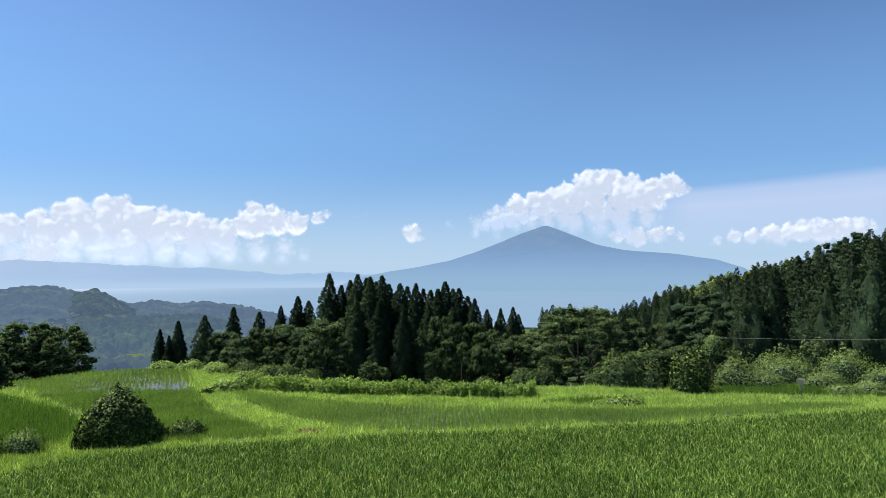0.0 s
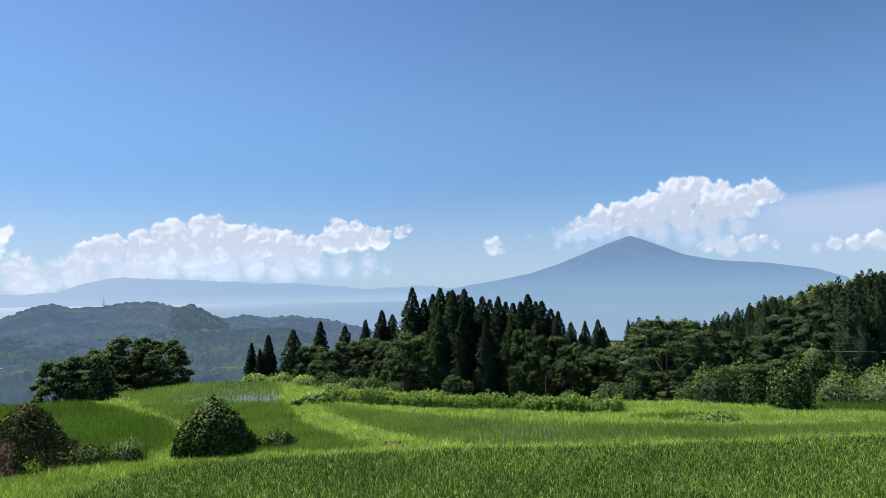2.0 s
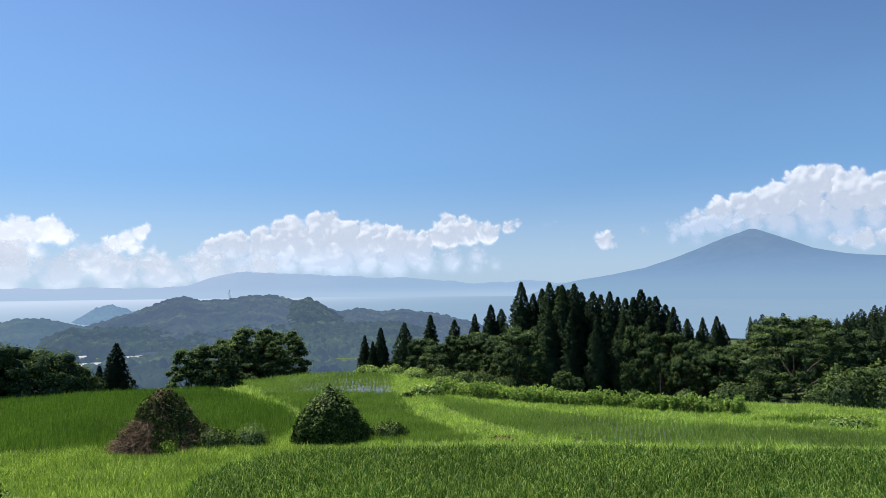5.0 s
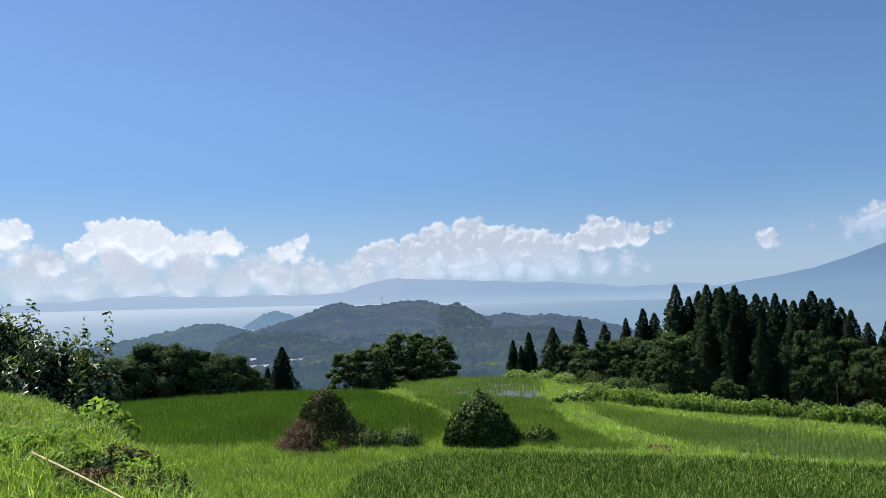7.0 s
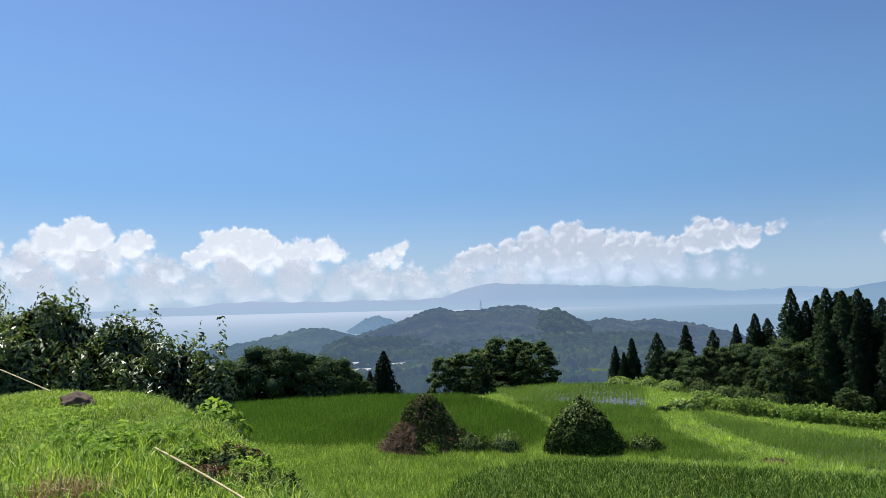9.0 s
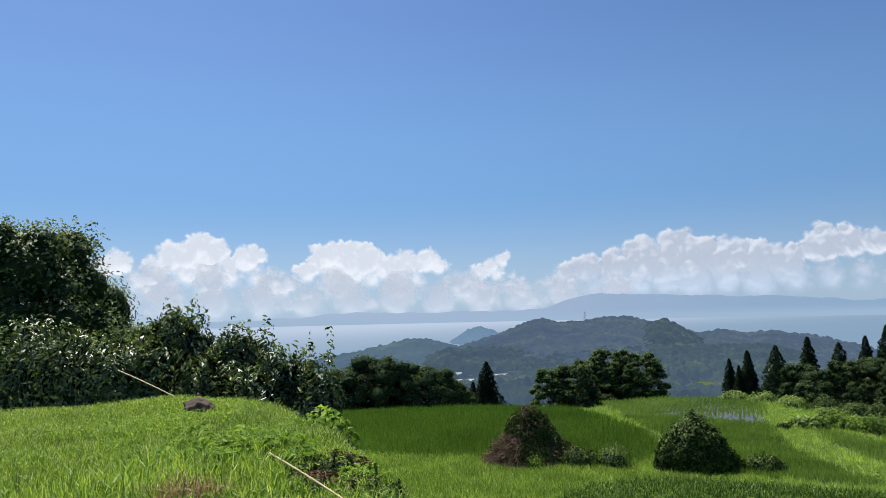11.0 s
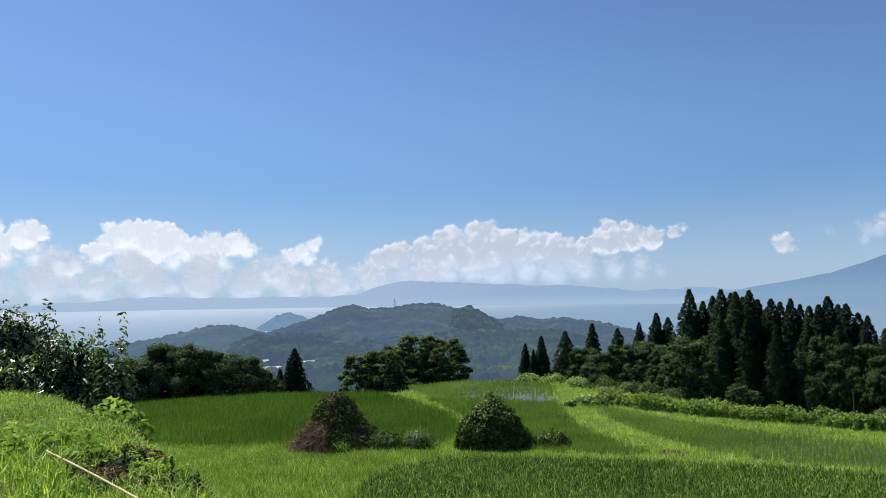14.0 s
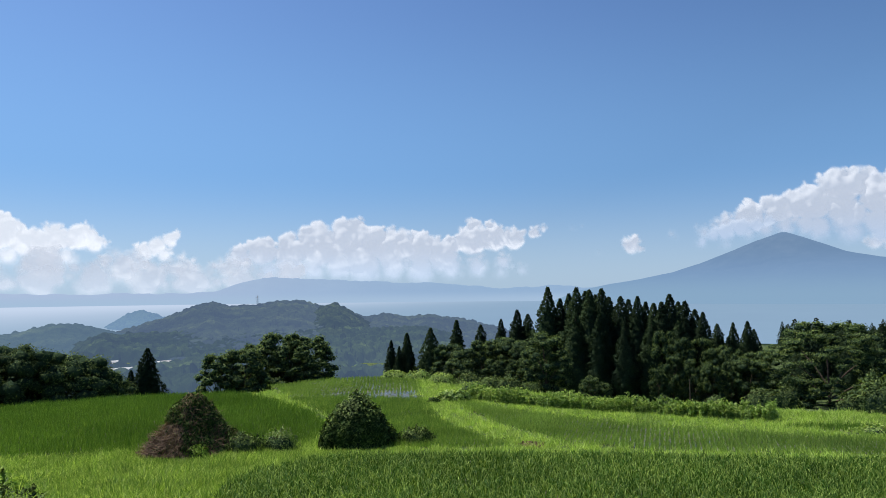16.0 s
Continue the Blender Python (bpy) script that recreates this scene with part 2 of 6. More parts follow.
def blades(rng, base, tall, wide, lean, simple=False, face=None):
    """Grass or rice blades at the points base: (n,3); heights and widths (n,); lean: how far the tip goes sideways, as a share of the height."""
    n = len(base)
    a = rng.uniform(0, 2 * np.pi, n)
    out = np.stack([np.cos(a), np.sin(a), np.zeros(n)], -1)
    turn = rng.uniform(0, np.pi, n) if face is None else face + rng.normal(0, 0.5, n)
    side = np.stack([np.cos(turn), np.sin(turn), np.zeros(n)], -1) * (wide / 2)[:, None]
    up = np.array([0, 0, 1.0])
    le = (lean * rng.uniform(0.2, 1.3, n))[:, None]
    h = tall[:, None]
    tip = base + up * h * (1 - 0.35 * le) + out * h * le
    i = np.arange(n)[:, None]
    if simple:
        v = np.stack([base - side, base + side, tip], 1).reshape(-1, 3)
        return v, i * 3 + np.array([[0, 1, 2]])
    mid = base + up * h * 0.62 + out * h * le * 0.35
    v = np.stack([base - side * 0.7, base + side * 0.7, mid - side, mid + side, tip], 1).reshape(-1, 3)
    f = np.concatenate([i * 5 + np.array([[0, 1, 3]]), i * 5 + np.array([[0, 3, 2]]), i * 5 + np.array([[2, 3, 4]])])
    return v, f


def leaves(rng, at, normal, size, droop=0.25, slim=0.55):
    """Leaf blades folded along the midrib: two triangles a side, lying across the normal."""
    n = len(at)
    nrm = unit(normal)
    r = unit(rng.normal(size=(n, 3)))
    along = unit(r - nrm * np.sum(r * nrm, 1, keepdims=True))
    across = np.cross(nrm, along)
    s = size[:, None]
    root, tip = at - along * s * 0.5, at + along * s * 0.5 - nrm * s * droop
    left, right = at + across * s * slim * 0.5 + nrm * s * 0.08, at - across * s * slim * 0.5 + nrm * s * 0.08
    v = np.stack([root, left, tip, right], 1).reshape(-1, 3)
    i = np.arange(n)[:, None] * 4
    return v, np.concatenate([i + np.array([[0, 2, 1]]), i + np.array([[0, 3, 2]])])


def inside(px, py, poly):
    hit = np.zeros(len(px), bool)
    for (x0, y0), (x1, y1) in zip(poly, poly[1:] + poly[:1]):
        cross = (y0 > py) != (y1 > py)
        with np.errstate(divide="ignore", invalid="ignore"):
            hit ^= cross & (px < (x1 - x0) * (py - y0) / (y1 - y0 + 1e-12) + x0)
    return hit


def ico(level):
    bm = bmesh.new()
    bmesh.ops.create_icosphere(bm, subdivisions=level, radius=1)
    v = np.array([x.co[:] for x in bm.verts])
    f = np.array([[q.index for q in p.verts] for p in bm.faces])
    bm.free()
    return v, f


ICO = {k: ico(k) for k in (1, 2, 3, 4)}


def wave(p, seed, octaves=4, scale=1.0):
    """Smooth value noise from sums of sines, over points (n,3) or (n,2): about -1 to 1."""
    rng = rng_of(seed)
    p = np.asarray(p, float)
    total, amp, s = np.zeros(p.shape[:-1]), 1.0, scale
    for _ in range(octaves):
        for _ in range(3):
            k = unit(rng.normal(size=p.shape[-1])) * s * rng.uniform(0.7, 1.4)
            total = total + amp / 3 * 1.5 * np.sin((p * k).sum(-1) + rng.uniform(0, 6.3) + 1.5 * np.sin((p * np.roll(k, 1)).sum(-1) * 0.7 + rng.uniform(0, 6.3)))
        amp, s = amp * 0.5, s * 2.1
    return total / 2


def perlin(x, y, seed):
    """Gradient noise over arrays, about -1 to 1."""
    rng = rng_of(seed)
    g = rng.uniform(0, 2 * np.pi, (256, 256))
    x0, y0 = np.floor(x).astype(int), np.floor(y).astype(int)
    fx, fy = x - x0, y - y0
    u, v = fx ** 3 * (fx * (fx * 6 - 15) + 10), fy ** 3 * (fy * (fy * 6 - 15) + 10)

    def corner(dx, dy):
        a = g[(x0 + dx) % 256, (y0 + dy) % 256]
        return np.cos(a) * (fx - dx) + np.sin(a) * (fy - dy)
    top = corner(0, 1) * (1 - u) + corner(1, 1) * u
    low = corner(0, 0) * (1 - u) + corner(1, 0) * u
    return (low * (1 - v) + top * v) * 1.5


def tube(points, radii, sides=6):
    """A tapered tube along points."""
    pts = np.asarray(points, float)
    rings = []
    for i, p in enumerate(pts):
        d = unit(pts[min(i + 1, len(pts) - 1)] - pts[max(i - 1, 0)])
        a = unit(np.cross(d, [0.31, 0.17, 0.9] if abs(d[2]) < 0.9 else [1.0, 0, 0]))
        b = np.cross(d, a)
        w = np.arange(sides) * 2 * np.pi / sides
        rings.append(p + radii[i] * (np.cos(w)[:, None] * a + np.sin(w)[:, None] * b))
    v = np.concatenate(rings)
    f = [[i * sides + k, i * sides + (k + 1) % sides, (i + 1) * sides + (k + 1) % sides, (i + 1) * sides + k] for i in range(len(pts) - 1) for k in range(sides)]
    return v, np.array(f)


# ---- the lie of the land ----
EDGE_AZ = [-60, -40, -32, -22, -20, -15, -10, 0, 8, 17, 21, 25, 31, 34, 38, 42, 47, 52, 60, 75]
EDGE_R = [80, 78, 77, 69, 64, 64, 63, 62, 66, 74.5, 81, 79, 73.5, 71.5, 73, 73.5, 73.5, 72, 68, 60]
BANK_AZ = [-180, 0, 30, 40, 45, 47, 50, 53, 57, 62, 70, 90, 120, 180]
BANK_R = [3.0, 3.0, 3.5, 4.2, 5.1, 5.9, 7.5, 9.6, 13.4, 16.4, 18.5, 22, 20, 3]
HILL_AZ = [-180, -60, -38, -32, -28, -24, -20.5, -17.6, -14, -9, -4, 180]
HILL_Z = [10, 26, 23, 16, 10, 5, 1, -3, -8, -9, -9, -9]


def land(x, y):
    """Height of the ground."""
    x, y = np.asarray(x, float), np.asarray(y, float)
    r, az = np.hypot(x, y), np.degrees(np.arctan2(-x, y))
    edge = np.interp(az, EDGE_AZ, EDGE_R)
    bank = np.interp(az, BANK_AZ, BANK_R)
    ease = lambda a: np.clip(a, 0, 1) ** 2 * (3 - 2 * np.clip(a, 0, 1))
    xy = np.stack([x, y], -1)
    z = 0.03 * wave(xy, 3, 3, 0.35)
    # the camera's terrace and its bank
    top = 8.3 + 0.13 * wave(xy, 5, 3, 0.6) - 0.022 * np.clip(r - 6, 0, 20) - 0.22 * ease((az - 63) / 8) * ease((r - 5) / 6)
    z = z + (top - z) * (1 - ease((r - bank) / 13.0)) * (r < bank + 13.0)
    past = np.maximum(r - edge, 0)
    # the valley falls away on one side, a wooded dip and a hillside lie on the other
    valley = -np.minimum(past * 0.3, 8) - 20 * ease((past - 20) / 230)
    dip = -np.minimum(past * 0.14, 4) - 46 * ease((past - 70) / 500)
    side = -np.minimum(past * 0.08, 1.5) + (np.interp(az, HILL_AZ, HILL_Z) + 1.5) * ease((r - edge) / 150)
    side = side - 70 * ease((r - 260) / 900)
    valley = valley - 32 * ease((az - 43) / 6) * ease((r - 330) / 220)
    w_left, w_right = ease((az - 12) / 8), ease((-az - 3) / 12)
    out = dip * (1 - w_left) * (1 - w_right) + valley * w_left + side * w_right
    z = z + out + np.where(past > 20, 1.0, 0.0) * 0.02 * np.minimum(past, 120) * wave(xy, 8, 3, 0.03)
    z = z + (-75 - z) * ease((r - 600) / 300) * (az > -60) * (az < 85)
    return np.where(np.abs(az) > 100, np.where(r < 30, 8.3 + 0.13 * wave(xy, 5, 3, 0.6), z + 8.3 * np.clip(1 - (r - 30) / 100, 0, 1)), z)


def far_xyz(az, el, r):
    a, e = radians(az), radians(el)
    return Vector((-math.sin(a) * r, math.cos(a) * r, EYE + math.tan(e) * r))


# ground: one sheet out to the horizon
ring = np.concatenate([np.linspace(0.4, 24, 48), np.linspace(24.8, 110, 120), np.geomspace(112, 4900, 60)])
turn = np.radians(np.concatenate([np.arange(-60, 80, 0.7), np.arange(80, 300, 4.0)]))
rr, tt = np.meshgrid(ring, turn, indexing="ij")
gx, gy = -np.sin(tt) * rr, np.cos(tt) * rr
gz = land(gx, gy)
nr, na = rr.shape
ii, jj = np.meshgrid(np.arange(nr - 1), np.arange(na), indexing="ij")
quads = np.stack([ii * na + jj, (ii + 1) * na + jj, (ii + 1) * na + (jj + 1) % na, ii * na + (jj + 1) % na], -1).reshape(-1, 4)
centre = np.array([[0, 0, float(land(0.0, 0.1))]])
gv = np.concatenate([np.stack([gx, gy, gz], -1).reshape(-1, 3), centre])
cap_f = np.stack([np.arange(na), (np.arange(na) + 1) % na, np.full(na, nr * na)], -1)
tagged(new("ground", mesh_np("ground", gv, [quads, cap_f], M_GRASSLAND, True)), "grassy terraced hillside falling to a valley", "ground", kind="structure")

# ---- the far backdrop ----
# the haze on all of these is emission in the material
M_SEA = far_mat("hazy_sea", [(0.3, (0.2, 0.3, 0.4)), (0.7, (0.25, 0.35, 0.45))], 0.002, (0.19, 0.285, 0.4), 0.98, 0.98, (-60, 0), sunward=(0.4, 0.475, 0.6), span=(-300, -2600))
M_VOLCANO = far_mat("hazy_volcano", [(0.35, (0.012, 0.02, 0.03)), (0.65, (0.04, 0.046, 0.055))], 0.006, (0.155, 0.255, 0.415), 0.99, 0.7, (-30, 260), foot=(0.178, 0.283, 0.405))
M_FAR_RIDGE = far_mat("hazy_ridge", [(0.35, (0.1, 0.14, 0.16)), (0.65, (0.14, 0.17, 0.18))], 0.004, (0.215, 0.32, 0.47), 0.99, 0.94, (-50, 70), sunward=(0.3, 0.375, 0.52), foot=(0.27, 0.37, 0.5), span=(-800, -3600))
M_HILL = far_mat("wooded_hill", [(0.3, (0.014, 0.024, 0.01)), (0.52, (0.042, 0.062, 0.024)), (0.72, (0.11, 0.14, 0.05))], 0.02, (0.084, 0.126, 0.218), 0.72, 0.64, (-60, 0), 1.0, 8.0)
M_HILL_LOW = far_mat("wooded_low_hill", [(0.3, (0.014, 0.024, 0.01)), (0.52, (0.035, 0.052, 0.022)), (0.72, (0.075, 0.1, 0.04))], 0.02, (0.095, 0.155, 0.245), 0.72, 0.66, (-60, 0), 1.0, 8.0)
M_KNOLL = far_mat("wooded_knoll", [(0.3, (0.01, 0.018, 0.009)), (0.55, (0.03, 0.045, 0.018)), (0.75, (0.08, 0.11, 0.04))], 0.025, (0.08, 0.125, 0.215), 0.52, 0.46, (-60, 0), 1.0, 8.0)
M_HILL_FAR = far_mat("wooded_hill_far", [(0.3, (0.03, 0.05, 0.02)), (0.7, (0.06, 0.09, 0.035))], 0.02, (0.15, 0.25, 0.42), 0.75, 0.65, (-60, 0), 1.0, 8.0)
# the valley's treetops glow about half, which stands in for haze
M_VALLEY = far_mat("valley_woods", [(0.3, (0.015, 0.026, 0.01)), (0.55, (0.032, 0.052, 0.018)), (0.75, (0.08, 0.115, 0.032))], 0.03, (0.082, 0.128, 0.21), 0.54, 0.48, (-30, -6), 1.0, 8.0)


def crowns_of(x, y, size, seed):
    """Rounded treetops of uneven height over a plan: about 0 to 1.4."""
    qx, qy = x / size, y / size
    ix, iy = np.floor(qx), np.floor(qy)
    best, high = np.full(x.shape, 9.0), np.zeros(x.shape)
    pick = lambda cx, cy, k: np.modf(np.abs(np.sin(cx * 12.9898 + cy * 78.233 + seed + k * 37.7)) * 4375.85)[0]
    for dx in (-1, 0, 1):
        for dy in (-1, 0, 1):
            cx, cy = ix + dx, iy + dy
            d = np.hypot(qx - cx - pick(cx, cy, 0), qy - cy - pick(cx, cy, 1))
            near = d < best
            best, high = np.where(near, d, best), np.where(near, pick(cx, cy, 2), high)
    return np.sqrt(np.clip(1 - (best / 0.85) ** 2, 0, 1)) * (0.5 + 0.9 * high)


def ridge(name, mat, azs, els, r_top, r_front, r_back, base, step, rows, crowns, seed, label, spurs=0.25, uneven=0.0):
    """A range of hills whose skyline lies at the given directions: slopes on both sides, spurs and gullies, tree crowns as relief."""
    az = np.arange(min(azs), max(azs) + step, step)
    el = np.interp(az, azs, els)
    r = np.concatenate([np.linspace(r_front, r_top, rows), np.linspace(r_top, r_back, rows // 4)[1:]])
    A, R = np.meshgrid(az, r)
    a = np.radians(A)
    x, y = -np.sin(a) * R, np.cos(a) * R
    top = EYE + np.tan(np.radians(el)) * r_top - crowns + uneven * (perlin(az * 0.7, az * 0 + 0.5, seed) + 0.5 * perlin(az * 2.3, az * 0 + 3.5, seed))
    u = np.where(R < r_top, (R - r_front) / (r_top - r_front), 1 - (R - r_top) / (r_back - r_top))
    xy = np.stack([x, y], -1)
    body = np.clip(u, 0, 1) ** 0.85 + spurs * wave(xy / r_top, seed, 4, 18) * u * (1 - u) * 2
    low = np.minimum(base, top - 8)[None]
    z = np.where(R <= r_top, low + (top[None] - low) * body, top[None] + (-85 - top[None]) * (1 - u))
    if crowns:
        q = xy / (crowns * 0.8)
        z = z + crowns * (1.15 * crowns_of(x, y, crowns * 2.0, seed) + 0.3 * wave(q, seed + 3, 3, 1.0))
    n, m = A.shape
    i, j = np.meshgrid(np.arange(n - 1), np.arange(m - 1), indexing="ij")
    f = np.stack([i * m + j, i * m + j + 1, (i + 1) * m + j + 1, (i + 1) * m + j], -1).reshape(-1, 4)
    ob = new(name, mesh_np(name, np.stack([x, y, z], -1).reshape(-1, 3), f, mat, False))
    return tagged(ob, label, "hill", kind="structure")


SEA_Z = -55.0
sv, sf = [], []
a = np.radians(np.arange(-80, 101, 3.0))
for r in (900.0, 2000.0, 4880.0):
    sv.append(np.stack([-np.sin(a) * r, np.cos(a) * r, np.full(len(a), SEA_Z)], -1))
k = len(a)
sf = np.array([[i * k + j, i * k + j + 1, (i + 1) * k + j + 1, (i + 1) * k + j] for i in range(2) for j in range(k - 1)])
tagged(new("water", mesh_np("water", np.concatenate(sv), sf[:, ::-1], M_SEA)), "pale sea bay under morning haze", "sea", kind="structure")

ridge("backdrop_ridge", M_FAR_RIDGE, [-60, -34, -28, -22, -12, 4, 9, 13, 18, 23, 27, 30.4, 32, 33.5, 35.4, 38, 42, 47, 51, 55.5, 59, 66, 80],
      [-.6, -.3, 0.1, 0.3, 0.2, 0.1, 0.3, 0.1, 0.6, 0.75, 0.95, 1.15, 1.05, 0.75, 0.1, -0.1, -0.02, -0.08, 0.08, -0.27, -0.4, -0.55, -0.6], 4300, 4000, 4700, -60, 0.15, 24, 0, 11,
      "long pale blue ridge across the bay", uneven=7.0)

# the volcano: a cone with gullies, its flanks stretched to both sides
nu, nv = 240, 90
U, V = np.meshgrid(np.linspace(-1250, 1250, nu), np.linspace(-1150, 600, nv))
dist = np.hypot(U, V * 1.25)
ang = np.arctan2(V, U)
side_l = np.interp(dist, [0, 22, 144, 224, 384, 544, 720, 880, 1060, 1250], [291, 290, 247, 213, 151, 93, 59, 37, 0, -80])
side_r = np.interp(dist, [0, 16, 160, 288, 448, 688, 912, 1040, 1250], [291, 292, 236, 183, 151, 126, 94, 52, -80])
w = 1 / (1 + np.exp(-U / 40))
Z = side_l * (1 - w) + side_r * w
Z = Z + (wave(np.stack([np.cos(ang) * 3, np.sin(ang) * 3, dist / 400], -1), 21, 5, 2.0) * 0.05 * np.clip(dist / 200, 0.25, 1) * 150) * np.clip((Z + 60) / 200, 0.1, 1)
eye_r = 4000.0
mid_a = radians(-8.3)
dx, dy = -math.sin(mid_a), math.cos(mid_a)
X, Y = dx * eye_r + dy * U + dx * V, dy * eye_r - dx * U + dy * V
i, j = np.meshgrid(np.arange(nv - 1), np.arange(nu - 1), indexing="ij")
f = np.stack([i * nu + j, i * nu + j + 1, (i + 1) * nu + j + 1, (i + 1) * nu + j], -1).reshape(-1, 4)
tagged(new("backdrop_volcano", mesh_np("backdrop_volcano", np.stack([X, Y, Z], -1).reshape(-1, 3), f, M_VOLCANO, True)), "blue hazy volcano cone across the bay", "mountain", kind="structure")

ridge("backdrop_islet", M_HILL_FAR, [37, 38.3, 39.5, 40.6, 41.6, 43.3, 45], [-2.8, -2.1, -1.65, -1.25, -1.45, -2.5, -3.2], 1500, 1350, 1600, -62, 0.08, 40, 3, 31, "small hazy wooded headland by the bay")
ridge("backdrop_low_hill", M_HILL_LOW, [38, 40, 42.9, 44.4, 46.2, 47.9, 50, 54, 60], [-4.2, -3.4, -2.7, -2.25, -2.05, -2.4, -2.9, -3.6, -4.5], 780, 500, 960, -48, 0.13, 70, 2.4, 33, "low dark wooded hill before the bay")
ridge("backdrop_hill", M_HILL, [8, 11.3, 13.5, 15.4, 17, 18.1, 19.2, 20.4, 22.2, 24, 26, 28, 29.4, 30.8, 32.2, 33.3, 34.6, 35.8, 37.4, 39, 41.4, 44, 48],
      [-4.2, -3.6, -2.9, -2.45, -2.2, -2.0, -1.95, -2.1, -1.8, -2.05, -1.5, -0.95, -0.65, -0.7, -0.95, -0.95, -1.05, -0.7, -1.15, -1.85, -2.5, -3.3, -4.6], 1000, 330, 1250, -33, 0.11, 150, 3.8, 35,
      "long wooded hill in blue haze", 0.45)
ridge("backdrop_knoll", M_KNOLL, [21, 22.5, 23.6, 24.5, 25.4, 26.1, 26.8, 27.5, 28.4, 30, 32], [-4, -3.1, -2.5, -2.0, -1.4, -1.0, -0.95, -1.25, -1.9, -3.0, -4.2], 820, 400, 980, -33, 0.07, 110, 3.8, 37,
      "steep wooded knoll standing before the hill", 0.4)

# woods on the valley floor, with clearings round the houses
CLEAR = [(44.6, 420, 2.6, 30), (42.6, 410, 3.0, 26), (39.3, 398, 1.8, 24), (41.4, 354, 1.9, 20), (47, 440, 1.0, 16), (23.5, 333, 2.0, 46), (36.5, 300, 1.2, 14)]
A, R = np.meshgrid(np.arange(16, 68, 0.16), np.linspace(215, 640, 150))
x, y = -np.sin(np.radians(A)) * R, np.cos(np.radians(A)) * R
xy = np.stack([x, y], -1)
q = xy / 2.8
bump = crowns_of(x, y, 5.5, 39)
z = land(x, y) + 2.0 + 4.5 * bump + 1.4 * wave(q, 393, 3, 1.7)
z = z - 4 * np.clip(1 - (R - 215) / 30, 0, 1)
for az, r, da, dr in CLEAR:
    z = z - 14 * np.clip(1.6 - np.hypot((A - az) / da, (R - r) / dr) * 1.4, 0, 1)
n, m = A.shape
i, j = np.meshgrid(np.arange(n - 1), np.arange(m - 1), indexing="ij")
f = np.stack([i * m + j, i * m + j + 1, (i + 1) * m + j + 1, (i + 1) * m + j], -1).reshape(-1, 4)
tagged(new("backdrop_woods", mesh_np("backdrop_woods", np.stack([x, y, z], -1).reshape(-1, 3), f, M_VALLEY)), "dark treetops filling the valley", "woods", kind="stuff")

# ---- the fields ----
FRONT = [(-19.5, 27), (-21.2, 31), (-21.6, 34), (-20.3, 37.2), (-16, 39.4), (-9.6, 41.4), (-3, 43.2), (7.7, 44.8), (15.3, 46.4), (24, 48.8), (32, 51), (42, 53), (40, 30), (20, 24), (0, 22), (-14, 23)]
LEFT = [(-62, 40), (-57.5, 44), (-54, 49.5), (-50, 54), (-45.2, 57.4), (-41.5, 59.6), (-39.5, 59.8), (-34.2, 57), (-27.8, 52), (-23.5, 46.5), (-22.5, 41.8), (-26, 39.6), (-31.5, 37.2), (-37.7, 34), (-46, 31)]
WET = [(-40.2, 66), (-36.7, 72.5), (-28.6, 77.5), (-25.4, 70.5), (-21, 59.5), (-16.3, 51), (-12, 46.2), (-9.5, 44.3), (-14, 43), (-20.8, 41.8), (-22.5, 46.5), (-26.8, 52.5), (-33, 58)]
ROWED = [(-18.5, 61.5), (-12.2, 57.6), (-3.6, 54), (4.9, 52.8), (13.3, 52.8), (19.5, 53.2), (28, 55.2), (33, 54.6), (24, 51.5), (15.3, 48.9), (7.5, 47.2), (-1, 45.8), (-6.5, 46.9), (-11, 50.8), (-15.6, 56.3)]
SIDE = [(22.5, 60), (36, 58.5), (45, 58), (47, 62), (39, 63.5), (25.5, 63.5)]
CORNER = [(7.6, 56), (10, 55.2), (14.5, 55.6), (16, 57), (12.5, 57.6)]


def sheet(name, poly, z, mat, label):
    cx, cy = sum(p[0] for p in poly) / len(poly), sum(p[1] for p in poly) / len(poly)
    poly = [(x + (cx - x) * 0.35 / math.hypot(cx - x, cy - y), y + (cy - y) * 0.35 / math.hypot(cx - x, cy - y)) for x, y in poly]
    me = bpy.data.meshes.new(name)
    bm = bmesh.new()
    bm.faces.new([bm.verts.new((x, y, z)) for x, y in poly])
    bmesh.ops.triangulate(bm, faces=bm.faces[:])
    bmesh.ops.recalc_face_normals(bm, faces=bm.faces[:])
    if sum(p.normal.z for p in bm.faces) < 0:
        bmesh.ops.reverse_faces(bm, faces=bm.faces[:])
    bm.to_mesh(me)
    bm.free()
    me.materials.append(mat)
    return tagged(new(name, me), label, "paddy field", kind="structure")


def water_mat():
    m, nt, out = nodes_of("paddy_water")
    p = nt.nodes.new("ShaderNodeBsdfPrincipled")
    link(nt, ramp(nt, noise_of(nt, 0.5, 4.0), [(0.3, (0.05, 0.05, 0.03)), (0.7, (0.09, 0.085, 0.05))]), p.inputs["Base Color"])
    link(nt, ramp(nt, noise_of(nt, 0.25, 4.0), [(0.35, (0.05,) * 3), (0.65, (0.45,) * 3)]), p.inputs["Roughness"])
    link(nt, p.outputs[0], out.inputs[0])
    return m


